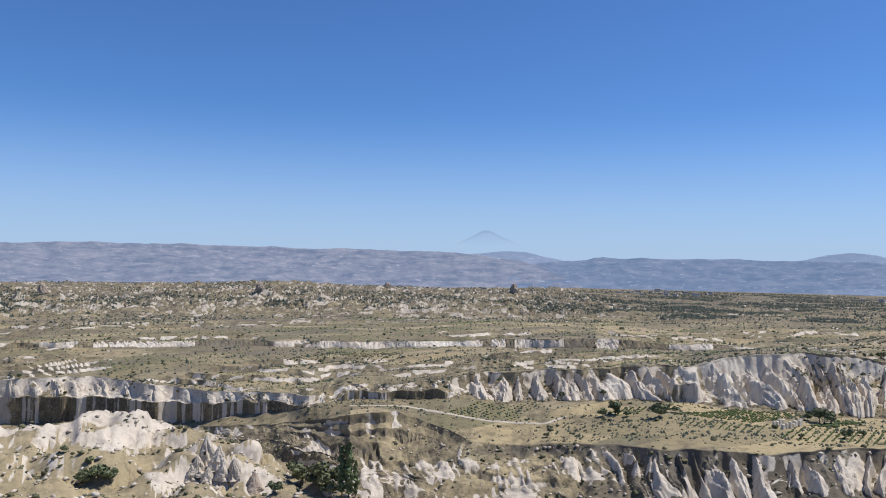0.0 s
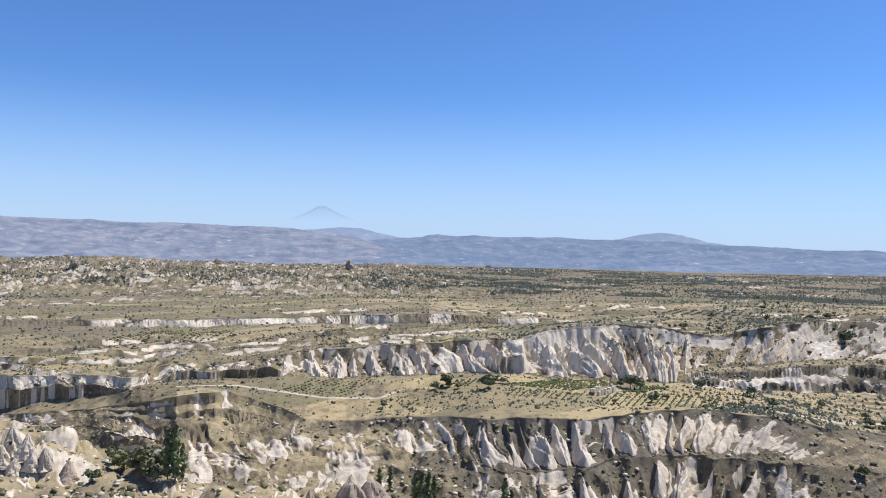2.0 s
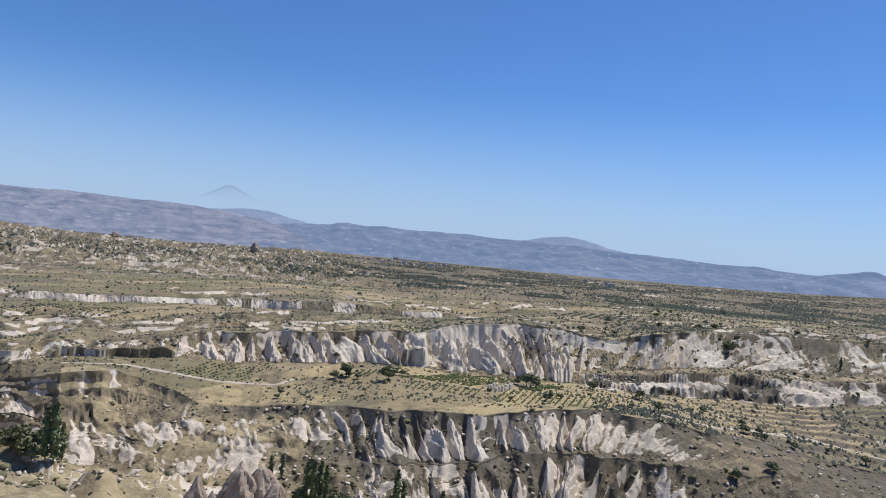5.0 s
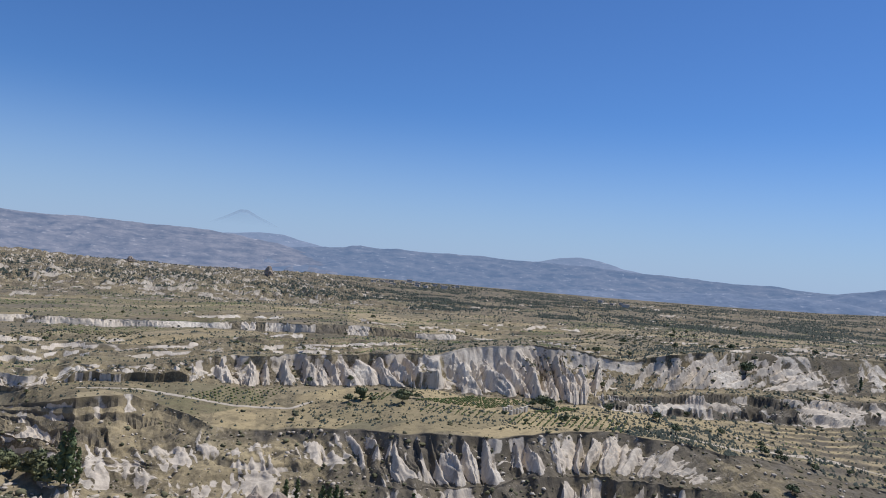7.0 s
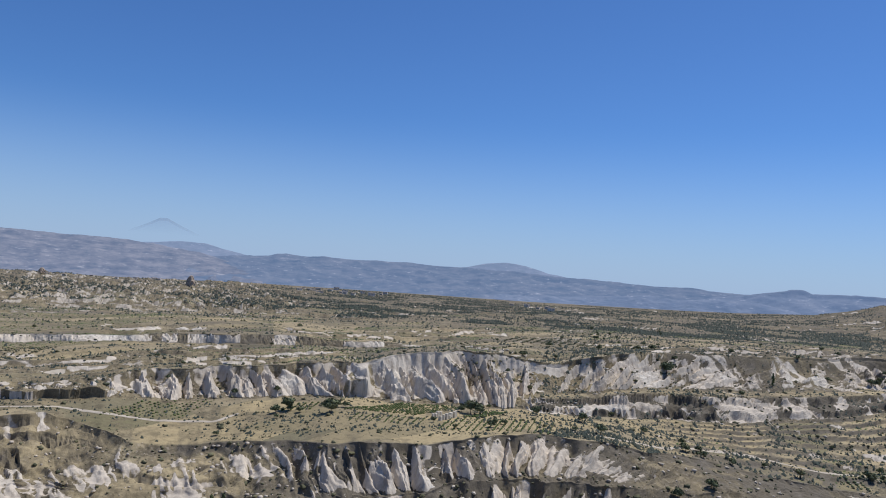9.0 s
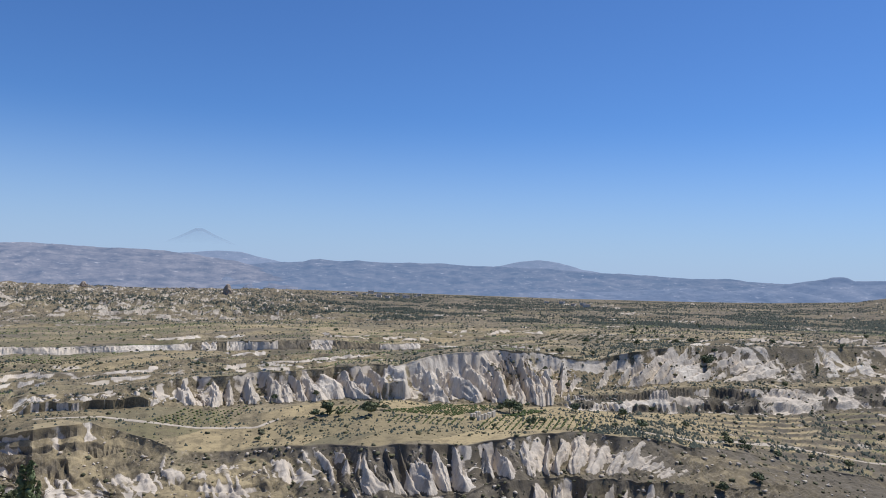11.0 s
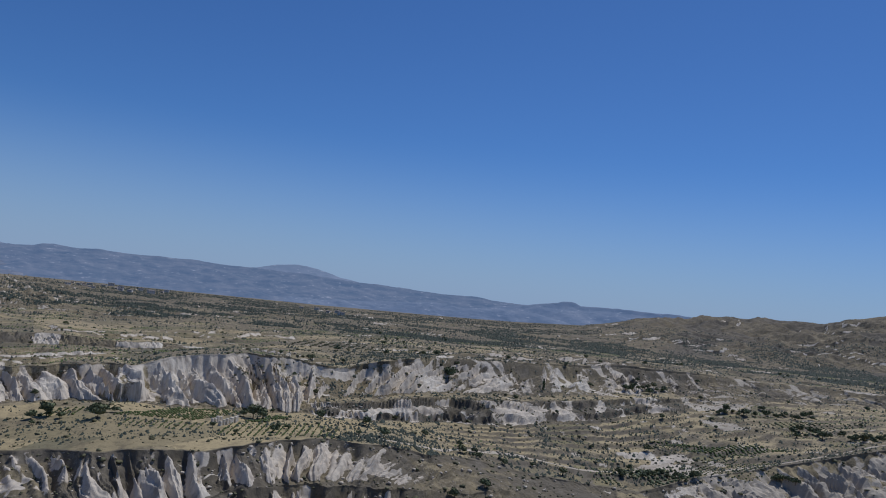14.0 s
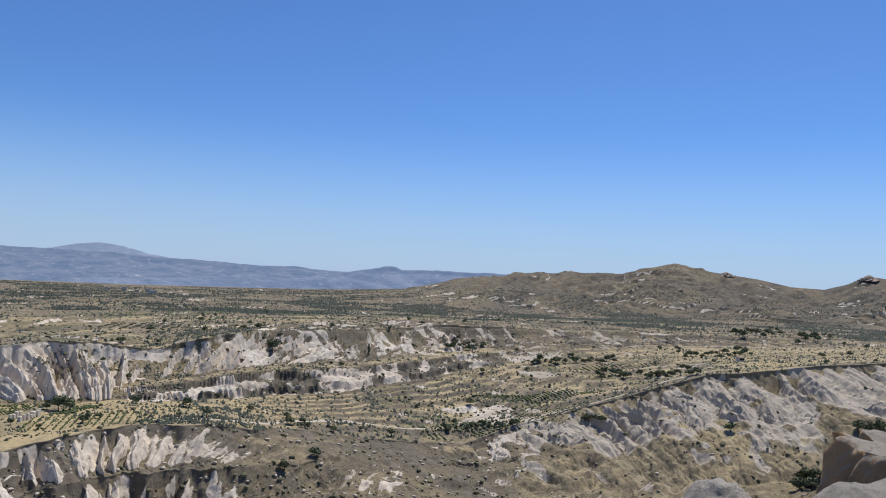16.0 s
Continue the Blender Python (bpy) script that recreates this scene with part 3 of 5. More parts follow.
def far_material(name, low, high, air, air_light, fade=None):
    """Land many kilometres off: dry slopes, with the haze of the air painted on as emission."""
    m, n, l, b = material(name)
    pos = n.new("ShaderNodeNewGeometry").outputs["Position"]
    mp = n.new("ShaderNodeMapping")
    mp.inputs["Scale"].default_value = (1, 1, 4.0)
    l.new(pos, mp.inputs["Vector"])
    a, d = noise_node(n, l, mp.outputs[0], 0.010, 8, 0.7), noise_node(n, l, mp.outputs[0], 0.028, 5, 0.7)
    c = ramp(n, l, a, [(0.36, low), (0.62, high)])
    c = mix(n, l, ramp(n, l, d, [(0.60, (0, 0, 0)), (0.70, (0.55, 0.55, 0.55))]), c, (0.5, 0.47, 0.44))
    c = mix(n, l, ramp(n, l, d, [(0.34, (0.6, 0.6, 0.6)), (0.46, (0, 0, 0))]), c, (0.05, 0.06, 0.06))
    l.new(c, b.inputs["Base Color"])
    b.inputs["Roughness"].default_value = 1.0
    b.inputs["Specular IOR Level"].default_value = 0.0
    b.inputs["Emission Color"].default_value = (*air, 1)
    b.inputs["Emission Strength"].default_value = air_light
    # lower slopes turn see-through, imitating thicker haze at the foot
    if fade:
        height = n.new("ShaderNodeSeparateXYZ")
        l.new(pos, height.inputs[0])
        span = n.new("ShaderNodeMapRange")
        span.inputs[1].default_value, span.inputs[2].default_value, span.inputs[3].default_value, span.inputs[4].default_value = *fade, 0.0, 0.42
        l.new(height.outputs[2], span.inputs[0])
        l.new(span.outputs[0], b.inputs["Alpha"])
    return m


def leaf_material(name, dark, light, dry=(0.16, 0.14, 0.06)):
    m, n, l, b = material(name)
    geo = n.new("ShaderNodeNewGeometry")
    rnd = geo.outputs["Random Per Island"]
    c = mix(n, l, rnd, dark, light)
    c = mix(n, l, ramp(n, l, noise_node(n, l, geo.outputs["Position"], 0.05, 3), [(0.5, (0, 0, 0)), (0.75, (0.7, 0.7, 0.7))]), c, dry)
    l.new(c, b.inputs["Base Color"])
    b.inputs["Roughness"].default_value = 0.75
    b.inputs["Specular IOR Level"].default_value = 0.2
    return m


def flat_material(name, low, high, scale=1.0, rough=0.9):
    m, n, l, b = material(name)
    pos = n.new("ShaderNodeNewGeometry").outputs["Position"]
    l.new(ramp(n, l, noise_node(n, l, pos, scale, 6, 0.65), [(0.35, low), (0.65, high)]), b.inputs["Base Color"])
    b.inputs["Roughness"].default_value = rough
    b.inputs["Specular IOR Level"].default_value = 0.2
    bump(n, l, b, noise_node(n, l, pos, scale * 6, 5), 0.4, 0.05)
    return m


LAND = ground_material()
TUFF = plain_tuff("pale_tuff")
TUFF_DARK = plain_tuff("weathered_tuff", True)
BARK = flat_material("bark", (0.10, 0.075, 0.05), (0.18, 0.14, 0.10), 4)
LEAF = leaf_material("orchard_leaves", (0.07, 0.088, 0.046), (0.165, 0.188, 0.10))
POPLAR = leaf_material("poplar_leaves", (0.075, 0.105, 0.05), (0.17, 0.21, 0.10), (0.12, 0.15, 0.07))
SCRUB = leaf_material("scrub_leaves", (0.065, 0.07, 0.04), (0.155, 0.148, 0.085))
BELT = leaf_material("far_tree_leaves", (0.018, 0.028, 0.024), (0.042, 0.056, 0.046), (0.05, 0.058, 0.042))
VINE = leaf_material("vine_leaves", (0.05, 0.085, 0.025), (0.11, 0.14, 0.045), (0.20, 0.18, 0.07))
PATH = flat_material("path_dust", (0.40, 0.34, 0.26), (0.50, 0.44, 0.35), 0.2)
WHITE = flat_material("white_cut_stone", (0.54, 0.48, 0.38), (0.68, 0.62, 0.51), 0.8)
# near-black colour for the shade inside windows, which are solid blocks
HOLE = flat_material("cave_dark", (0.02, 0.018, 0.015), (0.04, 0.035, 0.03), 2)


# ---- building helpers ----
def part(name, data, mat, parent=None, label=""):
    """Links a bmesh or a mesh as one mesh object, under a thing or a part."""
    if isinstance(data, bmesh.types.BMesh):
        me = bpy.data.meshes.new(name)
        data.to_mesh(me)
        data.free()
    else:
        me = data
    if mat and not me.materials:
        me.materials.append(mat)
    ob = new(name, me)
    if parent:
        ob.parent = parent
    if label:
        ob["label"] = label
    return ob


def grid_mesh(name, xyz, rows, cols, shade=True):
    """A mesh over rows x cols points."""
    me = bpy.data.meshes.new(name)
    idx = np.arange(rows * cols).reshape(rows, cols)
    quads = np.stack([idx[:-1, :-1], idx[:-1, 1:], idx[1:, 1:], idx[1:, :-1]], -1).reshape(-1, 4)
    me.vertices.add(rows * cols)
    me.vertices.foreach_set("co", xyz.astype(np.float32).ravel())
    me.loops.add(quads.size)
    me.loops.foreach_set("vertex_index", quads.astype(np.int32).ravel())
    me.polygons.add(len(quads))
    me.polygons.foreach_set("loop_start", np.arange(0, quads.size, 4, dtype=np.int32))
    me.polygons.foreach_set("loop_total", np.full(len(quads), 4, np.int32))
    me.polygons.foreach_set("use_smooth", np.full(len(quads), shade))
    me.update()
    me.validate()
    return me


def soup_mesh(name, verts, faces):
    """A mesh of triangles from arrays."""
    me = bpy.data.meshes.new(name)
    me.vertices.add(len(verts))
    me.vertices.foreach_set("co", np.asarray(verts, np.float32).ravel())
    me.loops.add(faces.size)
    me.loops.foreach_set("vertex_index", faces.astype(np.int32).ravel())
    me.polygons.add(len(faces))
    me.polygons.foreach_set("loop_start", np.arange(0, faces.size, 3, dtype=np.int32))
    me.polygons.foreach_set("loop_total", np.full(len(faces), 3, np.int32))
    me.update()
    me.validate()
    return me


# ---- the ground ----
def parcels(x, y):
    """Where a point lies among the field parcels: whole numbers count the parcels, the rest is the place inside one."""
    q = 0.6
    px, py = x * math.cos(q) + y * math.sin(q), -x * math.sin(q) + y * math.cos(q)
    return (px + 18 * fbm(x, y, 120, 2, 33)) / 72, (py + 18 * fbm(x, y, 120, 2, 34)) / 30


def gold_land(a, r):
    """The stubble fields above the farm track."""
    return smooth(47, 49, a) * (r > line_at(a, LINES.index("rim"))[0] + 25) * (r < line_at(a, LINES.index("step"))[0] + 150)


def build_ground():
    az = np.concatenate([np.arange(-180, -42, 3.0), np.arange(-42, 86.01, 0.1), np.arange(88, 181, 3.0)])
    if az[-1] != 180:
        az = np.append(az, 180.0)
    # the flat top of the castle rock under the eye
    rows, turns = [np.array([[0.01], [1.0], [2.0], [3.0]]) + 0 * az], [np.zeros((4, 1)) + az]
    lean = rib_lean(az)
    width = {n: np.minimum(line_at(az, LINES.index(n) + 1)[0] - line_at(az, LINES.index(n))[0], 60) for n in ("terrace", "ledge", "floor")}
    # the rows of the sheet slide sideways with the slant of the ribs
    t_end, l_end = lean * width["terrace"] / 520, lean * width["ledge"] / 380
    f_end = l_end + lean * width["floor"] / 360
    for k, name in enumerate(LINES[:-1]):
        u = np.linspace(0, 1, ROWS[name], endpoint=False)[:, None]
        slide = {"terrace": (1 - u) * t_end, "rim": u * t_end, "ledge": (1 - u) * l_end, "floor": l_end + (1 - u) * (f_end - l_end), "lip": u * f_end}.get(name, u * 0 * lean)
        a2 = az + np.degrees(slide)
        turns.append(a2)
        r0, r1 = line_at(a2, k)[0], line_at(a2, k + 1)[0]
        rows.append(1 / (1 / r0 + (1 / r1 - 1 / r0) * u) if name in ("fields", "crest", "plain") else r0 + (r1 - r0) * u)
    rows.append(line_at(az, len(LINES) - 1)[0][None, :])
    turns.append(az[None, :])
    r, a = np.concatenate(rows), np.concatenate(turns)
    z, cliff, rough, ribs, bench_flat, bench_bank = terrain(a, r, True)
    x, y = r * np.sin(np.radians(a)), r * np.cos(np.radians(a))
    # steepness of the built surface
    da = np.radians(np.gradient(az))[None, :] * r
    dzr = np.gradient(z, axis=0) / np.maximum(np.gradient(r, axis=0), 0.05)
    dza = np.gradient(z, axis=1) / np.maximum(da, 0.05)
    slope = np.hypot(dzr, dza)
    worn = fbm(x, y, 35, 3, 77)
    bare = cliff * smooth(0.3, 0.9, slope) * 0.75 + 0.25 * cliff * (worn > 0.1) + 0.15 * worn * cliff
    bare = np.maximum(bare, ribs * (0.85 + 0.15 * worn))
    left = (1 - smooth(0, 26, a)) * smooth(850, 1050, r)
    strips = fbm(np.radians(a) * r / 22 + r / 60, r / 21, 1.0, 5, 55, 0.72)
    bare = np.maximum(bare, left * (0.02 + 0.50 * strips + 0.22 * smooth(0.05, 0.25, slope) + 0.16 * vnoise(x / 7, y / 16, 56)))
    few = smooth(1100, 1500, r) * (1 - smooth(2300, 2600, r)) * (1 - left) * (1 - smooth(44, 48, a))
    bare = np.maximum(bare, few * smooth(0.04, 0.15, slope) * (0.1 + 0.6 * fbm(np.radians(a) * r / 160, r / 60, 1.0, 3, 57)))
    strata = smooth(30, 36, a) * (1 - smooth(56, 62, a)) * (r > 430) * (r < 1000)
    bare = np.maximum(bare, strata * smooth(0.2, 0.45, slope) * (0.0 + 0.6 * fbm(np.radians(a) * r / 60, r / 13, 1.0, 3, 63)))
    plateau = (r > 560) * (r < 1080)
    bare = np.maximum(bare, plateau * smooth(0.06, 0.2, slope) * (0.12 + 0.65 * fbm(np.radians(a) * r / 45, r / 16, 1.0, 3, 59)))
    near = (1 - smooth(430, 470, r)) * smooth(150, 220, r) * (1 - smooth(0, 12, a))
    near = near * (r < line_at(a, LINES.index("floor"))[0])
    bare = np.maximum(bare, near * (0.30 + 0.65 * fbm(x, y, 40, 3, 58)))
    scrub = np.clip(rough * (0.75 + 0.7 * fbm(x, y, 50, 3, 66)), 0, 1) + (0.35 + 0.55 * smooth(10, 20, a)) * smooth(900, 1300, r) * (r < 3000)
    # parcels of field on the flat tops
    fx, fy = parcels(x, y)
    cx, cy = np.floor(fx).astype(np.int64), np.floor(fy).astype(np.int64)
    # the far plain lies in larger parcels
    wide_x, wide_y = np.floor(fx / 2.2).astype(np.int64), np.floor(fy / 3.6).astype(np.int64)
    parcel = np.where(r > 1100, 0.5 + 0.5 * hash2(wide_x, wide_y, 14), 0.5 + 0.5 * hash2(cx, cy, 12))
    flat = (1 - smooth(0.2, 0.4, rough)) * (1 - smooth(0.12, 0.3, slope)) + (r > 1000) * (r < 2700) * (hash2(wide_x, wide_y, 91) > -0.25) * (1 - smooth(46, 52, a)) * (1 - 0.7 * left) * 0.95
    field = np.clip(flat, 0, 1) * (hash2(cx, cy, 47) > np.where(a > 36, -0.85, -0.35)) * (r > 360)
    field = np.maximum(np.where((gold_land(a, r) > 0.5) & (slope < 0.3), 1.0, field), near * 0.75)
    parcel = np.where(near > 0.3, 0.9 + 0.1 * fbm(x, y, 30, 2, 31), parcel)
    gold = gold_land(a, r)
    parcel = np.where((gold > 0.5) & (hash2(cx, cy, 28) > np.where(a > 61, -0.5, 0.15)), 0.95, parcel)
    low_wall = smooth(54, 58, a) * (r > line_at(a, LINES.index("floor"))[0]) * (r < line_at(a, LINES.index("rim"))[0])
    ochre = low_wall * smooth(-0.1, 0.2, fbm(x, y, 28, 3, 99)) * 0.85
    field, parcel = np.maximum(field, ochre), np.where(low_wall > 0.3, 0.97, parcel)
    stubble = (r > line_at(a, LINES.index("brow"))[0] + 6) * (r < 1150) * (a > 8) * (hash2(np.floor(fx / 1.6).astype(np.int64), np.floor(fy / 1.8).astype(np.int64), 33) > 0.25) * (ribs < 0.2)
    field, parcel = np.maximum(field, stubble * 0.95), np.where(stubble > 0, 0.98, parcel)
    # golden stubble on the terrace between the two cliffs
    k_terrace = LINES.index("terrace")
    stubble = smooth(3, 7, a) * (1 - smooth(40, 46, a)) * (r > line_at(a, LINES.index("rim"))[0]) * (r < line_at(a, k_terrace)[0])
    field = np.maximum(field, stubble * smooth(-0.5, 0.1, fbm(x, y, 32, 3, 141)))
    parcel = np.where((stubble > 0.4) & (hash2(cx, cy, 29) > -0.4), 0.02, parcel)
    # brown stony soil on the slopes under the terraces, where it also stands in for shade, on the far plain and over
    # the hills
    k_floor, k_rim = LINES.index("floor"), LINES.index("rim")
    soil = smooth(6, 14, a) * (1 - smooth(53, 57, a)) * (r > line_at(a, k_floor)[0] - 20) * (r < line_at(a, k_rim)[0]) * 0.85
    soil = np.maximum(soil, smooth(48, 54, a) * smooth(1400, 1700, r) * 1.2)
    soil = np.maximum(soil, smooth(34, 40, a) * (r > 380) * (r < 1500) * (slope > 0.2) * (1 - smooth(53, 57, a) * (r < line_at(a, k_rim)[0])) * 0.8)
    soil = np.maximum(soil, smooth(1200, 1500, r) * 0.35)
    # dark streaks that stand in for shaded low scarps and hedges beyond the brow
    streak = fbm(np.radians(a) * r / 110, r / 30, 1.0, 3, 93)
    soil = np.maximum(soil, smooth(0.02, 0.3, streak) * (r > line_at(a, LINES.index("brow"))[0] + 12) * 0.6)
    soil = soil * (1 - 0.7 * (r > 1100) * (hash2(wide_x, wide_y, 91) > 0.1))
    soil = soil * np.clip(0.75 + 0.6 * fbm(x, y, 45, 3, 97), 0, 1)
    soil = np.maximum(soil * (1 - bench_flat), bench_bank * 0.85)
    straw = bench_flat * np.clip(0.75 + 0.5 * fbm(x, y, 22, 3, 112), 0, 1)
    field, parcel = np.maximum(field, straw), np.where(bench_flat > 0.3, 0.93 + 0.1 * fbm(x, y, 25, 2, 113), parcel)
    me = grid_mesh("ground", np.stack([x, y, z], -1), *r.shape, shade=False)
    # darker grey painted for the backlit wall below the farm track; grey far left too
    grey = np.maximum(smooth(52, 57, a) * (r < 1000), 0.9 * left)
    me.attributes.new("grey", "FLOAT", "POINT").data.foreach_set("value", grey.astype(np.float32).ravel())
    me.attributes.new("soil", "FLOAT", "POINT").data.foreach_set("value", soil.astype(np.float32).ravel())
    soft = (block_share(a, r)[:-1, :-1] > 0.4).ravel()
    me.polygons.foreach_set("use_smooth", soft)
    colour = me.attributes.new("zone", "FLOAT_COLOR", "POINT")
    colour.data.foreach_set("color", np.stack([np.clip(bare, 0, 1), np.clip(scrub, 0, 1), parcel, np.ones_like(bare)], -1).astype(np.float32).ravel())
    me.attributes.new("field", "FLOAT", "POINT").data.foreach_set("value", field.astype(np.float32).ravel())
    ob = part("ground", me, LAND)
    return tagged(ob, "dry valley land with pale tuff cliffs and straw-coloured fields", "ground", kind="structure")


ground = build_ground()


# ---- distance ----
def far_range(name, label, skyline, r_foot, r_top, foot, mat, back=160, seed=1, cap=0.12, gully=1.0):
    """A mesa, hill or mountain far off: slopes with gullies up to its skyline, and a back."""
    a0, a1 = skyline[0][0], skyline[-1][0]
    az = np.linspace(a0, a1, max(60, int((a1 - a0) / 0.16)))
    el = np.interp(az, *np.array(skyline, float).T)
    top = r_top * np.tan(np.radians(el)) + fbm(az, az * 0, 0.5, 3, seed) * 1.2
    u = np.concatenate([np.linspace(0, 1, 44), [1.05, 1.3]])[:, None]
    r = r_foot + (r_top - r_foot) * np.minimum(u, 1) + back * np.maximum(u - 1, 0)
    base = r_foot * math.tan(radians(foot)) - 12
    x, y = r * np.sin(np.radians(az)), r * np.cos(np.radians(az))
    prof = np.where(u < 0.86, 0.80 * (u / 0.86) ** 1.5, np.where(u < 0.93, 0.80 + 0.2 * smooth(0.86, 0.93, u), 1.0)) if cap else u ** 1.2
    z = base + (top - base) * np.minimum(prof, 1) - 60 * np.maximum(u - 1.04, 0)
    z = z + gully * ridged(x, y, 230, 5, seed + 3) * 20 * np.sin(np.pi * np.clip(u, 0, 1)) ** 0.8
    ob = part(name, grid_mesh(name, np.stack([x, y, z], -1), *x.shape), mat)
    return tagged(ob, label, "mountain" if not cap else "mesa", kind="structure")


# haze painted into the far land: blue emission, and bluish base tones farther back
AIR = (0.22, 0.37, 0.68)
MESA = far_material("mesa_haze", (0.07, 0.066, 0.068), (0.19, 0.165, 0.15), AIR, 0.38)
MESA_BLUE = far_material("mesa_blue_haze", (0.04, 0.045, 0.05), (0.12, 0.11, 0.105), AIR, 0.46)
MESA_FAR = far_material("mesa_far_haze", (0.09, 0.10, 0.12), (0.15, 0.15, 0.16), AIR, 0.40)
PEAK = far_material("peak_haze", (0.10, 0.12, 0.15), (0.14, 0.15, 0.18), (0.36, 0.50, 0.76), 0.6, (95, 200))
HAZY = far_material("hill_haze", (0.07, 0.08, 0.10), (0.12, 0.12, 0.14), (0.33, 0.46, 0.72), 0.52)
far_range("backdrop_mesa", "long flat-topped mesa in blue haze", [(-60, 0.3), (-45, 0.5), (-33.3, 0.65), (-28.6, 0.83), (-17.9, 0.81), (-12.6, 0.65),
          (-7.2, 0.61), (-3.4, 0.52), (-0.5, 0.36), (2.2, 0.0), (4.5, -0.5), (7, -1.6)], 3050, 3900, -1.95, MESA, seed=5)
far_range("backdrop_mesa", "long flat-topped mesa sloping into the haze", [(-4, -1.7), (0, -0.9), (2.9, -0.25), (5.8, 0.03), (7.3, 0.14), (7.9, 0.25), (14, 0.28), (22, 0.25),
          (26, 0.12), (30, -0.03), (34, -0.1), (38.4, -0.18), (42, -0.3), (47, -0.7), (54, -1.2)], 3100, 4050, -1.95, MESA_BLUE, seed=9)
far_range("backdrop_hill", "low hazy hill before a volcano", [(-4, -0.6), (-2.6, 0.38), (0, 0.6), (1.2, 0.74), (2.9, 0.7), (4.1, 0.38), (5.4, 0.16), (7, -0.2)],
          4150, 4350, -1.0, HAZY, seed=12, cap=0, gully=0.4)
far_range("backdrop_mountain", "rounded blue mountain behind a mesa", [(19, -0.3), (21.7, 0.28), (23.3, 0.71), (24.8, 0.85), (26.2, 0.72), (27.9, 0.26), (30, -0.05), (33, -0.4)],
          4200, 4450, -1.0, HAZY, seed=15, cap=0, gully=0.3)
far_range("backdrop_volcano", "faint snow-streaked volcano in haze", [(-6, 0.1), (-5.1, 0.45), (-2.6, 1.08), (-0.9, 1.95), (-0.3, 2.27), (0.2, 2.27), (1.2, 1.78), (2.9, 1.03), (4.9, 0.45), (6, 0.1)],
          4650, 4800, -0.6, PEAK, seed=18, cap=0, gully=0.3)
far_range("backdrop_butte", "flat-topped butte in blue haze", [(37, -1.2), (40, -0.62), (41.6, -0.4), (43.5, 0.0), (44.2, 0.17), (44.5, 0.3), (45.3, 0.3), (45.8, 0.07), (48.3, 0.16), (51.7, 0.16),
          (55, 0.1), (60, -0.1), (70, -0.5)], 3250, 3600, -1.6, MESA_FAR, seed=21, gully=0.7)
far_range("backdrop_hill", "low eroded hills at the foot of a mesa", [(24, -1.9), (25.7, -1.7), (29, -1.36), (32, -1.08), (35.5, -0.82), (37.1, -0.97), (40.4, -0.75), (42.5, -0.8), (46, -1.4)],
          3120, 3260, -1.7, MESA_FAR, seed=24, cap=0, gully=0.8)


def sight(az, el):
    """The ground point where a line of sight from the castle, at a heading and a slope, first meets the land."""
    r = np.linspace(150, 3000, 12000)
    z = terrain(np.full(r.shape, az), r)[0]
    hit = np.nonzero(z >= r * math.tan(radians(el)))[0]
    rr = float(r[hit[0]]) if len(hit) else 2990.0
    return place(az, rr), rr


# ---- paths ----
def path(name, points, width, label):
    pts = []
    for (a0, e0), (a1, e1) in zip(points, points[1:]):
        for q in np.linspace(0, 1, 14, endpoint=False):
            pts.append(sight(a0 + (a1 - a0) * q, e0 + (e1 - e0) * q)[0])
    pts.append(sight(*points[-1])[0])
    p = np.array(pts)
    for _ in range(3):
        p[1:-1] = (p[:-2] + p[1:-1] * 2 + p[2:]) / 4
    t = np.gradient(p[:, :2], axis=0)
    t /= np.maximum(np.linalg.norm(t, axis=1, keepdims=True), 1e-6)
    side = np.stack([t[:, 1], -t[:, 0]], -1)
    cols = []
    for q in (-0.5, -0.2, 0.2, 0.5):
        xy = p[:, :2] + side * width * (q + 0.08 * vnoise(np.arange(len(p)) * 0.7, np.full(len(p), q * 9), 8)[:, None])
        cols.append(np.column_stack([xy, ground_z(xy[:, 0], xy[:, 1]) + (0.22 if abs(q) < 0.4 else 0.08)]))
    ob = part(name, grid_mesh(name, np.stack(cols, 1), len(p), 4), PATH)
    return tagged(ob, label, "path", kind="structure")


PATHS = [
    [(-10.0, -10.7), (-6.0, -10.75), (-3.9, -11.1), (0.5, -11.75), (4.4, -11.8), (6.0, -11.2)],
    [(36.6, -11.4), (38.5, -11.2), (42.7, -11.15), (46.9, -11.5), (50.3, -11.2), (51.3, -10.6), (53, -10.2)],
    [(54, -10.8), (57, -9.85), (60.3, -8.8), (63.5, -7.6), (65.6, -6.7), (68.6, -5.75)],
    [(30.5, -11.0), (33.0, -11.15), (36.6, -11.4)],
    [(-7.3, -8.6), (-3.0, -8.35), (0.0, -7.9)],
    [(66, -4.3), (70, -3.95), (74, -3.8), (79, -3.6)],
]
for q in PATHS:
    path("path", q, 2.8, "pale dusty farm track across dry terraces")


# ---- plants ----
def ico(sub):
    bm = bmesh.new()
    bmesh.ops.create_icosphere(bm, subdivisions=sub, radius=1)
    v = np.array([p.co[:] for p in bm.verts])
    f = np.array([[p.index for p in q.verts] for q in bm.faces])
    bm.free()
    return v, f


ICO1, ICO2 = ico(1), ico(2)


def blob(src, seed, rough=0.35, flat=0.8):
    v, f = src
    rng = np.random.default_rng(seed)
    k = 1 + rough * rng.uniform(-1, 0.8, (len(v), 1))
    out = v * k
    out[:, 2] = np.maximum(out[:, 2] * flat, -0.35) + 0.3
    return out, f


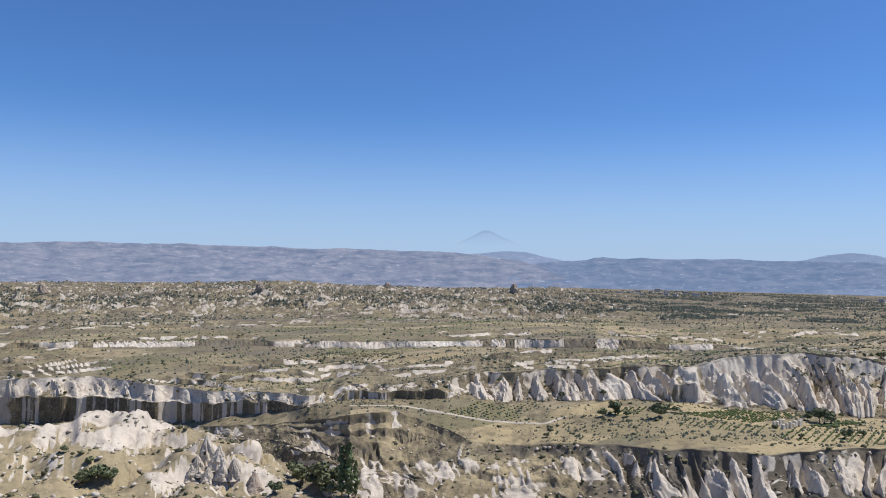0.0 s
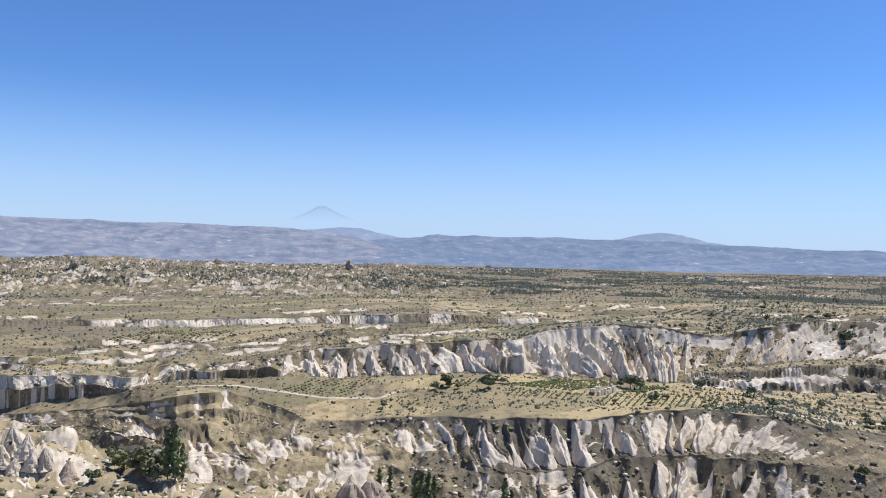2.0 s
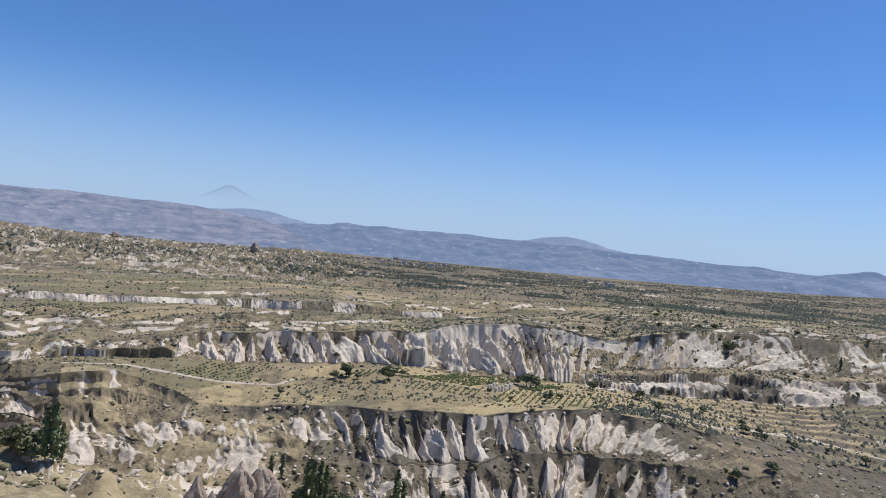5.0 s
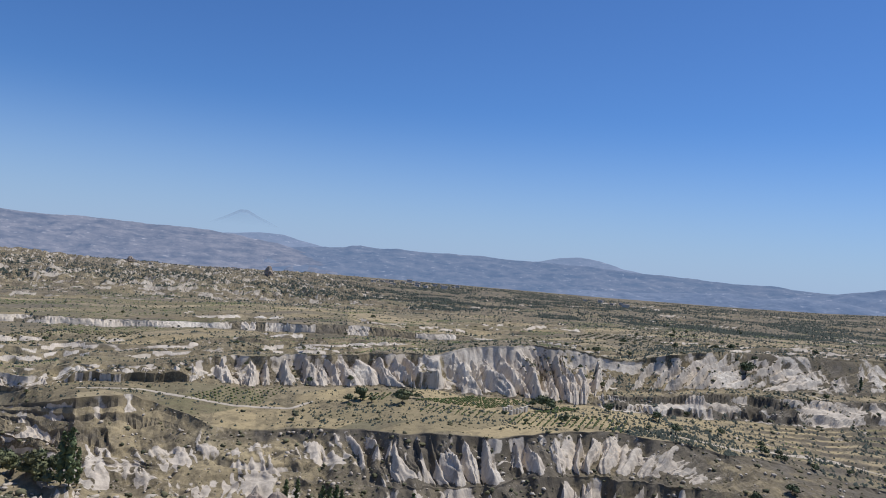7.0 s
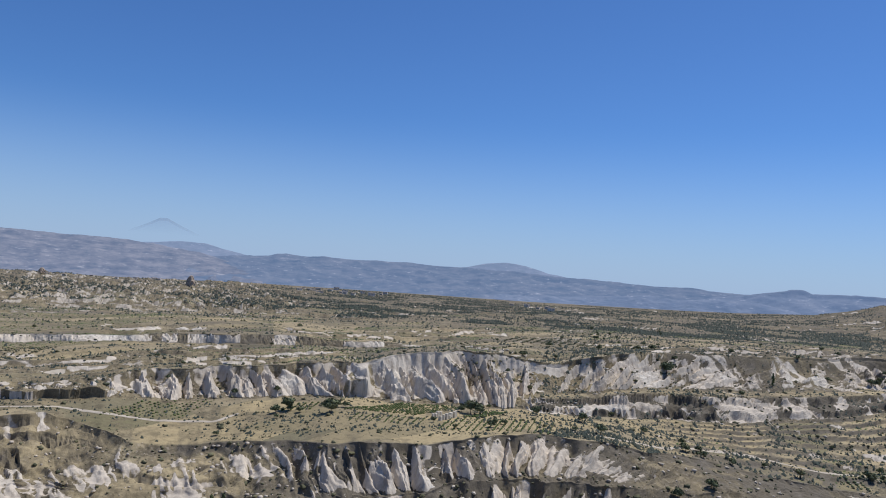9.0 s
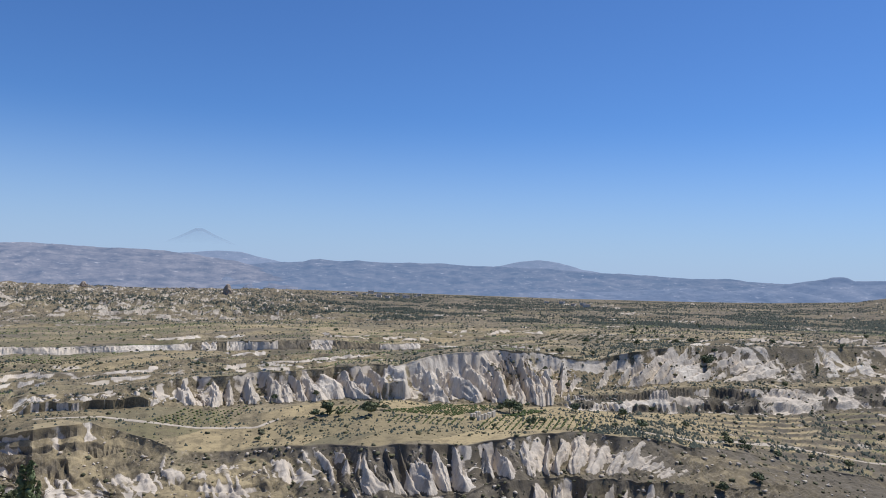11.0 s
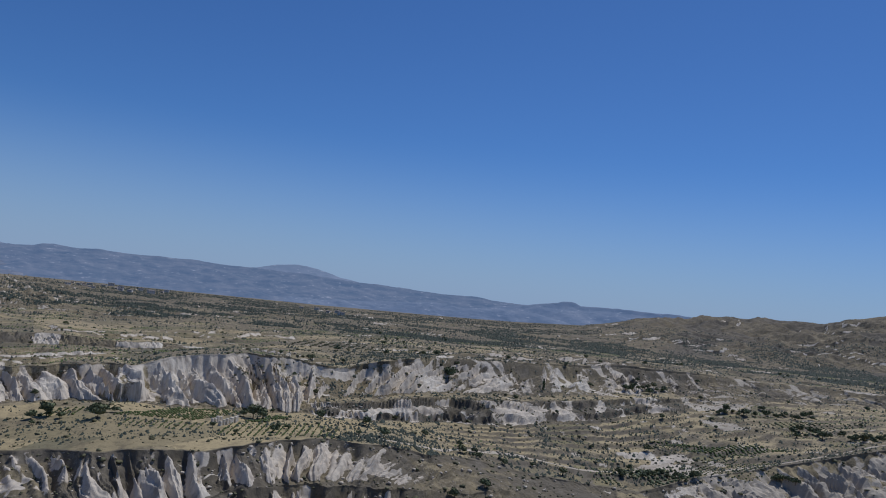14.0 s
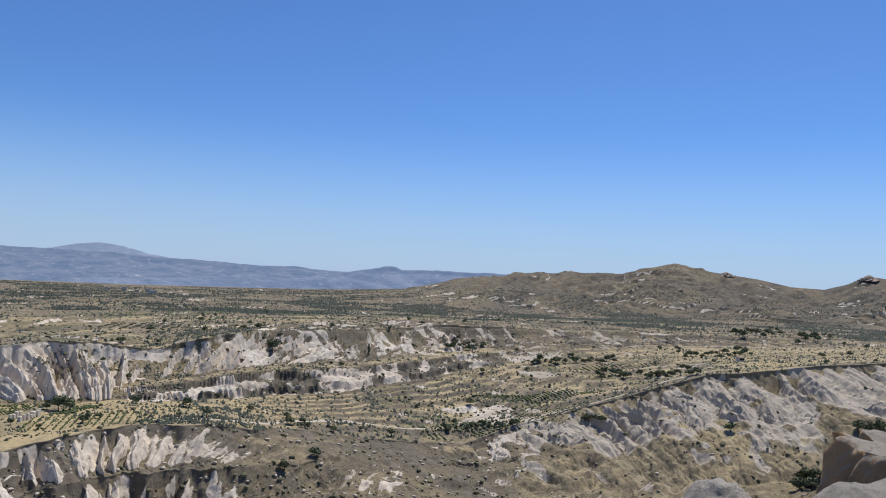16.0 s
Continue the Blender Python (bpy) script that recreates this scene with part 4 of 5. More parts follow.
def leaf_cloud(rng, centres, radii, count, size):
    """Small leaf clumps, each a bent triangle pair, over the outside of lobes."""
    verts, faces = [], []
    which = rng.integers(0, len(centres), count)
    d = rng.normal(size=(count, 3))
    d /= np.linalg.norm(d, axis=1, keepdims=True)
    d[:, 2] = np.abs(d[:, 2]) * 1.1 - 0.25
    pos = centres[which] + d * radii[which] * rng.uniform(0.75, 1.12, (count, 1))
    a, b = rng.normal(size=(count, 3)), rng.normal(size=(count, 3))
    a /= np.linalg.norm(a, axis=1, keepdims=True)
    b = np.cross(a, b)
    b /= np.linalg.norm(b, axis=1, keepdims=True)
    s = size * rng.uniform(0.6, 1.3, (count, 1))
    v = np.stack([pos - a * s, pos + b * s * 0.7, pos + a * s, pos - b * s * 0.7 + d * s * 0.5], 1).reshape(-1, 3)
    i = np.arange(count)[:, None] * 4
    f = np.concatenate([i + [0, 1, 2], i + [0, 2, 3]])
    return v, f


def join(pieces):
    vs, fs, n = [], [], 0
    for v, f in pieces:
        vs.append(v)
        fs.append(f + n)
        n += len(v)
    return np.concatenate(vs), np.concatenate(fs)


def trunk_mesh(height, radius, limbs, seed):
    rng = random.Random(seed)
    bm = bmesh.new()
    rings = []
    for k in range(5):
        q = k / 4
        rings.append([bm.verts.new((math.cos(j * 1.2566) * radius * (1.25 - 0.75 * q) + 0.12 * height * math.sin(q * 2 + seed) * q * 0.4,
                                    math.sin(j * 1.2566) * radius * (1.25 - 0.75 * q), q * height - 0.3)) for j in range(5)])
    for lo, hi in zip(rings, rings[1:]):
        for j in range(5):
            bm.faces.new((lo[j], lo[(j + 1) % 5], hi[(j + 1) % 5], hi[j]))
    for k in range(limbs):
        a, up = rng.uniform(0, 6.28), rng.uniform(0.45, 0.9) * height
        d = Vector((math.cos(a), math.sin(a), rng.uniform(0.5, 1.0))).normalized()
        s = d.cross(Vector((0, 0, 1))).normalized() * radius * 0.45
        t = d.cross(s).normalized() * radius * 0.45
        root, tip = Vector((0, 0, up)), Vector((0, 0, up)) + d * height * 0.55
        base = [bm.verts.new(root + s), bm.verts.new(root - s * 0.5 + t), bm.verts.new(root - s * 0.5 - t)]
        end = bm.verts.new(tip)
        for j in range(3):
            bm.faces.new((base[j], base[(j + 1) % 3], end))
    return bm


def tree_proto(seed, height, spread, leaf, label, category="tree"):
    rng = np.random.default_rng(seed)
    ob = new(category.replace(" ", "_"))
    tagged(ob, label, category)
    part("trunk", trunk_mesh(height * 0.55, height * 0.035, 5, seed), BARK, ob)
    n = 7
    c = np.column_stack([rng.uniform(-0.6, 0.6, n) * spread / 2, rng.uniform(-0.6, 0.6, n) * spread / 2, rng.uniform(0.45, 0.8, n) * height])
    rad = rng.uniform(0.22, 0.36, (n, 1)) * spread
    pieces = [(v * rad[k] * 0.85 + c[k] - [0, 0, 0.3 * rad[k, 0]], f) for k in range(n) for v, f in [blob(ICO1, seed * 9 + k, 0.3, 0.85)]]
    pieces.append(leaf_cloud(rng, c, rad, 260, 0.09 * spread))
    part("crown", soup_mesh("crown", *join(pieces)), leaf, ob)
    return ob


def poplar_proto(seed, height, width):
    rng = np.random.default_rng(seed)
    ob = new("poplar_tree")
    tagged(ob, "tall slender dark green poplar tree", "tree", group="poplars in the valley")
    part("trunk", trunk_mesh(height * 0.8, height * 0.012, 8, seed), BARK, ob)
    n = 22
    q = np.linspace(0.1, 0.97, n)
    w = width / 2 * np.clip(np.sin(np.pi * np.clip(q * 0.93 + 0.07, 0, 1)) ** 0.55, 0.12, 1)
    c = np.column_stack([rng.uniform(-0.4, 0.4, n) * w, rng.uniform(-0.4, 0.4, n) * w, q * height])
    rad = (w * rng.uniform(0.6, 0.85, n))[:, None]
    pieces = [(v * rad[k] * [0.8, 0.8, 1.6] + c[k] - [0, 0, 0.3 * rad[k, 0]], f) for k in range(n) for v, f in [blob(ICO1, seed * 31 + k, 0.35, 1.0)]]
    pieces.append(leaf_cloud(rng, c, rad, 520, 0.16 * width))
    part("crown", soup_mesh("crown", *join(pieces)), POPLAR, ob)
    return ob


def remove_thing(ob):
    for o in (*ob.children_recursive, ob):
        bpy.data.objects.remove(o)


def stand(p, size, turn):
    return Matrix.LocRotScale(p, Euler((0, 0, turn)), (size, size, size))


def copy_scaled(proto, p, size, turn):
    ob = copy_thing(proto, pose(p.x, p.y, p.z, 0, 0, math.degrees(turn)))
    ob.scale = (size, size, size)
    return ob


POPLARS = [(-10.5, -17.0, 19), (-10.0, -17.1, 21), (-9.5, -17.0, 18), (7.3, -19.7, 17), (7.8, -19.9, 18), (8.3, -19.9, 18.5), (8.7, -19.7, 16),
           (4.6, -18.4, 12), (5.4, -18.2, 11), (14.0, -20.1, 18), (14.5, -20.2, 14), (17.5, -20.2, 10), (25.0, -20.1, 11), (34.2, -19.0, 10), (35.6, -18.9, 9),
           (43.72, -6.35, 11)]
poplars = [poplar_proto(k, 18, 3.5) for k in range(3)]
rnd = random.Random(4)
for k, (a, e, h) in enumerate(POPLARS):
    q = copy_scaled(poplars[k % 3], sight(a, e)[0], h / 18, rnd.uniform(0, 6.28))
    q.scale = (max(h / 18, 0.75), max(h / 18, 0.75), h / 18)
for p in poplars:
    remove_thing(p)

TREE_LABELS = ["round dark green fruit tree on dry terrace ground", "spreading green orchard tree in straw-coloured grass", "small bushy walnut tree with dusty leaves",
               "low rounded apricot tree with dull green leaves"]
protos = [tree_proto(k + 20, (5.5, 5.0, 6.5, 3.6)[k % 4], (6.0, 6.6, 6.0, 4.2)[k % 4], LEAF, TREE_LABELS[k % 4]) for k in range(8)]
NAMED = [(12.6, -10.95, 1.5), (12.9, -10.5, 0.8), (9.5, -10.9, 1.3), (10.3, -11.0, 1.0), (8.6, -11.1, 0.9), (5.6, -9.9, 0.7), (22.9, -10.4, 1.3), (22.2, -10.3, 1.1), (23.6, -10.4, 1.2),
         (36.75, -6.3, 1.7), (-13.5, -16.2, 1.2), (-12.6, -16.3, 1.35), (-11.8, -16.5, 1.3), (-11.3, -16.9, 1.1), (-14.0, -15.6, 1.0), (-15.3, -16.6, 1.1),
         (-28.0, -15.2, 1.0), (-27.2, -15.0, 1.1), (-26.4, -15.2, 0.9), (-27.8, -13.9, 0.8), (-29.3, -13.0, 0.5), (-11.2, -16.3, 1.3), (-12.1, -16.0, 1.2), (9.4, -19.8, 1.4), (6.7, -19.9, 1.3),
         (10.2, -20.2, 1.0), (15.3, -20.4, 1.2), (16.2, -20.5, 1.1), (69.8, -9.8, 1.3), (78.6, -8.6, 1.6), (77.6, -8.8, 1.4), (70.2, -4.6, 1.0), (38.1, -14.6, 1.0), (40.2, -13.6, 0.9)]
for k, (a, e, s) in enumerate(NAMED):
    copy_scaled(protos[k % 8], sight(a, e)[0], s, rnd.uniform(0, 6.28))


def scatter(rng, count, a0, a1, r0, r1, accept):
    """Headings and distances, as evenly spread as they look from the castle."""
    az = rng.uniform(a0, a1, count)
    r = 1 / rng.uniform(1 / r1, 1 / r0, count)
    keep = accept(az, r, rng.uniform(0, 1, count))
    return az[keep], r[keep]


def band(az, r, seed, across=60, along=14):
    """Hedges and strips that follow the terraces."""
    return fbm(np.radians(az) * r / across, r / along, 1.0, 2, seed)


rng = np.random.default_rng(7)
# orchard trees on the terraced banks
az, r = scatter(rng, 1500, 24, 80, 400, 1250, lambda a, r, q: (q < 0.6 * (band(a, r, 5, 50, 9) > 0.15)) & (r > line_at(a, LINES.index("rim"))[0] + 4))
for k in range(min(len(az), 125)):
    copy_scaled(protos[k % 8], place(az[k], r[k]), float(rng.uniform(0.45, 0.95)), float(rng.uniform(0, 6.28)))
az, r = scatter(rng, 260, -33, 26, 395, 1000, lambda a, r, q: (q < 0.3) & (r > line_at(a, LINES.index("rim"))[0] + 4))
for k in range(min(len(az), 34)):
    copy_scaled(protos[k % 8], place(az[k], r[k]), float(rng.uniform(0.4, 0.75)), float(rng.uniform(0, 6.28)))
# clumps and rows of trees on the terraces above the wall: heading, slope of sight, to heading, slope, count, size
CLUMPS = [(55.7, -6.3, 62.0, -5.75, 20, 1.0), (60.4, -6.9, 67.8, -6.15, 24, 0.95), (66.5, -4.95, 71.0, -4.5, 16, 1.1), (49.6, -11.3, 54.9, -10.9, 18, 0.7), (49.8, -5.4, 52.4, -5.25, 10, 1.0),
          (69.8, -3.15, 72.9, -2.9, 14, 1.4), (73.7, -3.1, 75.1, -3.0, 7, 1.3), (59.4, -10.1, 61.1, -9.9, 6, 0.8), (74.2, -12.4, 75.6, -12.0, 8, 1.1), (74.0, -12.9, 75.2, -12.6, 6, 1.0), (77.9, -8.9, 79.1, -8.7, 5, 1.2)]
for a0, e0, a1, e1, count, size in CLUMPS:
    for k in range(count):
        q = (k + rng.uniform(0, 1)) / count
        p = sight(a0 + (a1 - a0) * q, e0 + (e1 - e0) * q + rng.normal(0, 0.13))[0]
        copy_scaled(protos[k % 8], p, float(size * rng.uniform(0.7, 1.25)), float(rng.uniform(0, 6.28)))
for p in protos:
    remove_thing(p)


TUFT = (np.array([(1, 0, -0.4), (0.3, 1, -0.4), (-0.9, 0.5, -0.4), (-0.5, -0.9, -0.4), (0.1, 0.1, 1)]), np.array([(0, 1, 4), (1, 2, 4), (2, 3, 4), (3, 0, 4)]))


def shrub_field(name, label, az, r, low, high, src, mat, seed, tall=0.8):
    rng = np.random.default_rng(seed)
    kinds = [blob(src, seed * 50 + k, 0.55, tall) for k in range(9)]
    z = terrain(az, r)[0]
    vs, fs, n = [], [], 0
    size = low + (high - low) * rng.uniform(0, 1, len(az)) ** 2.2
    for k, (v, f) in enumerate(kinds):
        i = np.arange(len(az)) % 9 == k
        m = int(i.sum())
        if not m:
            continue
        t = rng.uniform(0, 6.28, m)
        s = size[i][:, None]
        st = rng.uniform(0.8, 1.5, (m, 1))
        c, sn = np.cos(t)[:, None], np.sin(t)[:, None]
        px = (v[None, :, 0] * st * c - v[None, :, 1] * sn) * s + (r[i] * np.sin(np.radians(az[i])))[:, None]
        py = (v[None, :, 0] * st * sn + v[None, :, 1] * c) * s + (r[i] * np.cos(np.radians(az[i])))[:, None]
        pz = v[None, :, 2] * s + z[i][:, None] - 0.12 * s
        vs.append(np.stack([px, py, pz], -1).reshape(-1, 3))
        fs.append((f[None] + (np.arange(m) * len(v))[:, None, None] + n).reshape(-1, 3))
        n += m * len(v)
    ob = part(name, soup_mesh(name, np.concatenate(vs), np.concatenate(fs)), mat)
    return tagged(ob, label, "scrub", kind="stuff")


# scrub in the gullies, on the terraces, over the rough plain, and tree belts far off
def gully_scrub(a, r, q):
    z, c, ro, ribs = terrain(a, r)
    return q < (0.07 + 0.6 * np.clip(ro - 0.45, 0, 1) + 0.25 * (band(a, r, 9) > 0.35)) * (ribs < 0.35)


az, r = scatter(rng, 15000, -36, 82, 250, 620, gully_scrub)
shrub_field("scrub", "dusty dark scrub in the gullies and along terrace edges", az[:2600], r[:2600], 0.4, 1.5, ICO2, SCRUB, 3)
az, r = scatter(rng, 44000, -36, 82, 250, 900, gully_scrub)
shrub_field("scrub", "low tufts and thorny cushions on rubble slopes", az, r, 0.22, 0.9, ICO1, SCRUB, 8, 0.6)
az, r = scatter(rng, 16000, -36, 82, 250, 640, lambda a, r, q: (q < 0.8 * smooth(0.2, 0.5, terrain(a, r)[2])) & (terrain(a, r)[3] < 0.6))
shrub_field("rubble", "pale tuff rubble strewn over the lower slopes", az[:5000], r[:5000], 0.2, 1.3, ICO1, TUFF, 12, 0.75)
az, r = scatter(rng, 14000, -36, 82, 560, 1150, lambda a, r, q: q < 0.04 + 0.8 * (band(a, r, 19, 70, 9) > 0.38))
shrub_field("scrub", "scattered dark bushes along field edges", az, r, 0.4, 1.6, ICO1, SCRUB, 4)
az, r = scatter(rng, 70000, 28, 82, 420, 1300, lambda a, r, q: (q < 0.10 + 0.8 * (band(a, r, 49, 55, 7) > 0.22)) & (terrain(a, r)[3] < 0.4) & (r > line_at(a, LINES.index("rim"))[0]))
shrub_field("scrub", "dry bushes and hedges along the terrace banks", az, r, 0.3, 1.5, TUFT, BELT, 9, 1.1)
az, r = scatter(rng, 60000, -36, 82, 1000, 2850, lambda a, r, q: q < 0.10 + 0.5 * (band(a, r, 29, 240, 45) > 0.2))
shrub_field("scrub", "countless small trees and bushes dotting the far plain", az, r, 0.5, 1.9, TUFT, BELT, 5, 1.2)
def belts(a, r, q):
    """Shares of orchard land on the far plain: long strips that lie one behind the other, more of them to the right."""
    right = 0.6 + 0.4 * smooth(-2, 14, a)
    strip = fbm(np.radians(a) * 2000 / 130, 24000 / r, 1.0, 4, 39, 0.6) + 0.25 * fbm(a / 7, 9000 / r, 1.0, 2, 41) + 0.22 * smooth(1300, 2000, r)
    return (q < right * (1 - smooth(48, 51, a) * smooth(2000, 2250, r)) * (0.05 + 0.95 * smooth(0.14, 0.3, strip)))


az, r = scatter(rng, 190000, -34, 82, 1200, 2900, belts)
shrub_field("tree_belt", "dark green belts of far orchard trees", az, r, 1.0, 2.7, TUFT, BELT, 6, 1.2)
# groves at the foot of the hills and in their folds
az, r = scatter(rng, 60000, 46, 82, 1450, 2330, lambda a, r, q: q < 0.02 + 0.85 * smooth(0.3, 0.42, fbm(np.radians(a) * 2000 / 120, 30000 / r, 1.0, 4, 121, 0.6) + 0.25 * (1 - smooth(1500, 2000, r))))
shrub_field("grove", "dark groves and bushes over the foot of the far hills", az, r, 0.8, 2.1, TUFT, BELT, 16, 1.0)


# tufts and low bushes over the terrace and the plateau
az, r = scatter(rng, 42000, -36, 42, 400, 1150, lambda a, r, q: (q < 0.10 + 0.55 * (band(a, r, 61, 48, 8) > 0.2)) & (r > line_at(a, LINES.index("rim"))[0] + 3) & (terrain(a, r)[3] < 0.25))
shrub_field("scrub", "low dark tufts and bushes dotting dry terraces", az, r, 0.25, 1.15, TUFT, BELT, 31, 1.0)
# hedges along the edges of the parcels, and rows of vines and young trees inside some of them
def hedge(a, r, q):
    x, y = r * np.sin(np.radians(a)), r * np.cos(np.radians(a))
    fx, fy = parcels(x, y)
    edge = np.minimum(np.abs(fy - np.round(fy)) * 30, np.abs(fx - np.round(fx)) * 72)
    kept = hash2(np.round(fx).astype(np.int64), np.round(fy).astype(np.int64), 131) > -0.1
    return (q < 0.85) & (edge < 1.6) & kept & (r > line_at(a, LINES.index("brow"))[0] + 10) & (terrain(a, r)[3] < 0.3)


az, r = scatter(rng, 90000, -36, 82, 520, 2300, hedge)
shrub_field("hedge", "dusty hedges and bushes along field edges", az, r, 0.5, 1.8, TUFT, BELT, 21, 1.1)


def planted_rows():
    """Rows of low vines in parcels on the plateau: headings and distances."""
    across, along = np.meshgrid(np.arange(-1500, 1500, 6.5), np.arange(-1500, 1500, 3.4))
    across, along = across + rng.normal(0, 0.3, across.shape), along + rng.normal(0, 0.4, along.shape)
    x, y = (across * math.cos(0.6) - along * math.sin(0.6)).ravel(), (across * math.sin(0.6) + along * math.cos(0.6)).ravel()
    a, r = np.degrees(np.arctan2(x, y)), np.hypot(x, y)
    near_by = (a > -36) & (a < 82) & (r > 430) & (r < 1450)
    a, r, x, y = a[near_by], r[near_by], x[near_by], y[near_by]
    fx, fy = parcels(x, y)
    keep = (hash2(np.floor(fx).astype(np.int64), np.floor(fy).astype(np.int64), 137) > 0.35) & (np.abs(fy - np.round(fy)) > 0.08)
    keep &= (r > line_at(a, LINES.index("brow"))[0] + 12) | ((a > 36) & (r > line_at(a, LINES.index("rim"))[0] + 15) & (r < line_at(a, LINES.index("terrace"))[0] - 8))
    a, r = a[keep], r[keep]
    z, c, ro, ribs = terrain(a, r)
    return a[(ribs < 0.2) & (ro < 0.75)], r[(ribs < 0.2) & (ro < 0.75)]


az, r = planted_rows()
shrub_field("vine_rows", "rows of low vines in far field parcels", az, r, 0.55, 1.1, TUFT, VINE, 23, 0.8)


# ---- vineyards ----
def vineyard(az, el, width, depth, turn, spacing, step, size, mat, label, seed, tall=0.8):
    centre, r = sight(az, el)
    ob = new("vineyard")
    ob.location = centre
    tagged(ob, label, "vineyard", group="vineyards on the terraces")
    rng = np.random.default_rng(seed)
    base = radians(-az)
    kinds = [soup_mesh("vine", *blob(ICO1, seed * 77 + j, 0.42, tall)) for j in range(5)]
    for me in kinds:
        me.materials.append(mat)
    count = 0
    for k in range(int(width / spacing)):
        t = np.arange(0, depth, step) - depth / 2
        lx = (k + 0.5) * spacing - width / 2 + t * math.tan(radians(turn)) + rng.normal(0, 0.15, len(t))
        ly = t + rng.normal(0, 0.2, len(t))
        x = centre.x + lx * math.cos(base) - ly * math.sin(base)
        y = centre.y + lx * math.sin(base) + ly * math.cos(base)
        z = ground_z(x, y)
        for j in np.nonzero(rng.uniform(0, 1, len(t)) < 0.9)[0]:
            if count == 290:
                break
            s = float(size * rng.uniform(0.65, 1.25))
            v = part("vine", kinds[count % 5], None, ob)
            v.location = (x[j] - centre.x, y[j] - centre.y, z[j] - centre.z - 0.1 * s)
            v.rotation_euler[2], v.scale = float(rng.uniform(0, 6)), (s, s, s)
            count += 1
    return ob


vineyard(18.4, -10.35, 46, 34, 45, 3.6, 1.4, 0.85, VINE, "dense green vine rows on a golden terrace", 1)
vineyard(17.0, -11.1, 44, 24, 12, 3.8, 2.4, 0.6, VINE, "thin rows of young vines in straw grass", 2)
vineyard(25.2, -11.0, 66, 36, 8, 3.7, 2.2, 0.65, VINE, "ordered rows of small vines in golden grass", 3)
vineyard(24.2, -10.35, 16, 18, 40, 3.6, 1.5, 1.0, VINE, "short green vine rows beside pale pillars", 4)
vineyard(0.9, -10.9, 48, 26, 40, 4.6, 2.4, 0.75, VINE, "pale dry vine rows on a slope", 5)
vineyard(10.5, -10.6, 22, 16, 20, 4.0, 2.2, 0.8, VINE, "small plot of low vines", 6)
vineyard(56.8, -8.55, 50, 34, 60, 4.0, 1.8, 1.1, VINE, "dark green vine rows in parallel lines", 7)
vineyard(57.2, -9.7, 50, 44, 30, 4.4, 2.6, 0.75, VINE, "golden vineyard with sparse low vines", 8)
vineyard(52.6, -11.1, 44, 40, 40, 5.0, 3.2, 1.3, LEAF, "orchard of small trees in rows", 9, 1.0)
vineyard(48.9, -11.75, 22, 18, -20, 4.5, 3.0, 1.1, LEAF, "little orchard plot beside a track", 10, 1.0)
vineyard(62.0, -6.1, 60, 40, 50, 6.0, 3.6, 1.1, LEAF, "far orchard rows in dry grass", 11, 1.0)
vineyard(-10.5, -7.1, 90, 40, 30, 6.0, 3.2, 1.0, SCRUB, "olive-coloured vine rows on a plateau", 12)
vineyard(53.5, -8.9, 40, 30, 50, 4.5, 2.4, 0.8, VINE, "pale vine rows on a terrace", 13)
vineyard(28.5, -4.75, 90, 70, 10, 9.0, 5.0, 1.4, SCRUB, "orchard dots on a dry slope", 14)


# ---- pale stone pillars on the terrace ----
def pillar_ruin(az, el):
    base, r = sight(az, el)
    ob = new("stone_ruin")
    ob.location = base
    ob.rotation_euler[2] = radians(-az + 55)
    tagged(ob, "row of pale cut stone pillars standing in a vineyard", "ruin")
    rng = random.Random(3)
    for k in range(11):
        x, y, h, w = (k % 7) * 2.6 - 8 + rng.uniform(-0.4, 0.4), (k // 7) * 6.0 + rng.uniform(-0.5, 0.5), rng.uniform(2.2, 4.0), rng.uniform(1.3, 2.4)
        bm = bmesh.new()
        bmesh.ops.create_cube(bm, size=1)
        wx = Matrix.Rotation(radians(-az + 55), 3, "Z") @ Vector((x, y, 0))
        dz = float(ground_z(base.x + wx.x, base.y + wx.y)[0]) - base.z
        for v in bm.verts:
            taper = 0.82 if v.co.z > 0 else 1.0
            v.co = Vector((x + v.co.x * w * taper + rng.uniform(-0.08, 0.08), y + v.co.y * w * taper, dz + (v.co.z + 0.5) * h - 0.3))
        bmesh.ops.bevel(bm, geom=bm.edges[:], offset=0.12, segments=1, affect="EDGES")
        part("pillar", bm, WHITE, ob)
    return ob


pillar_ruin(21.3, -10.85)


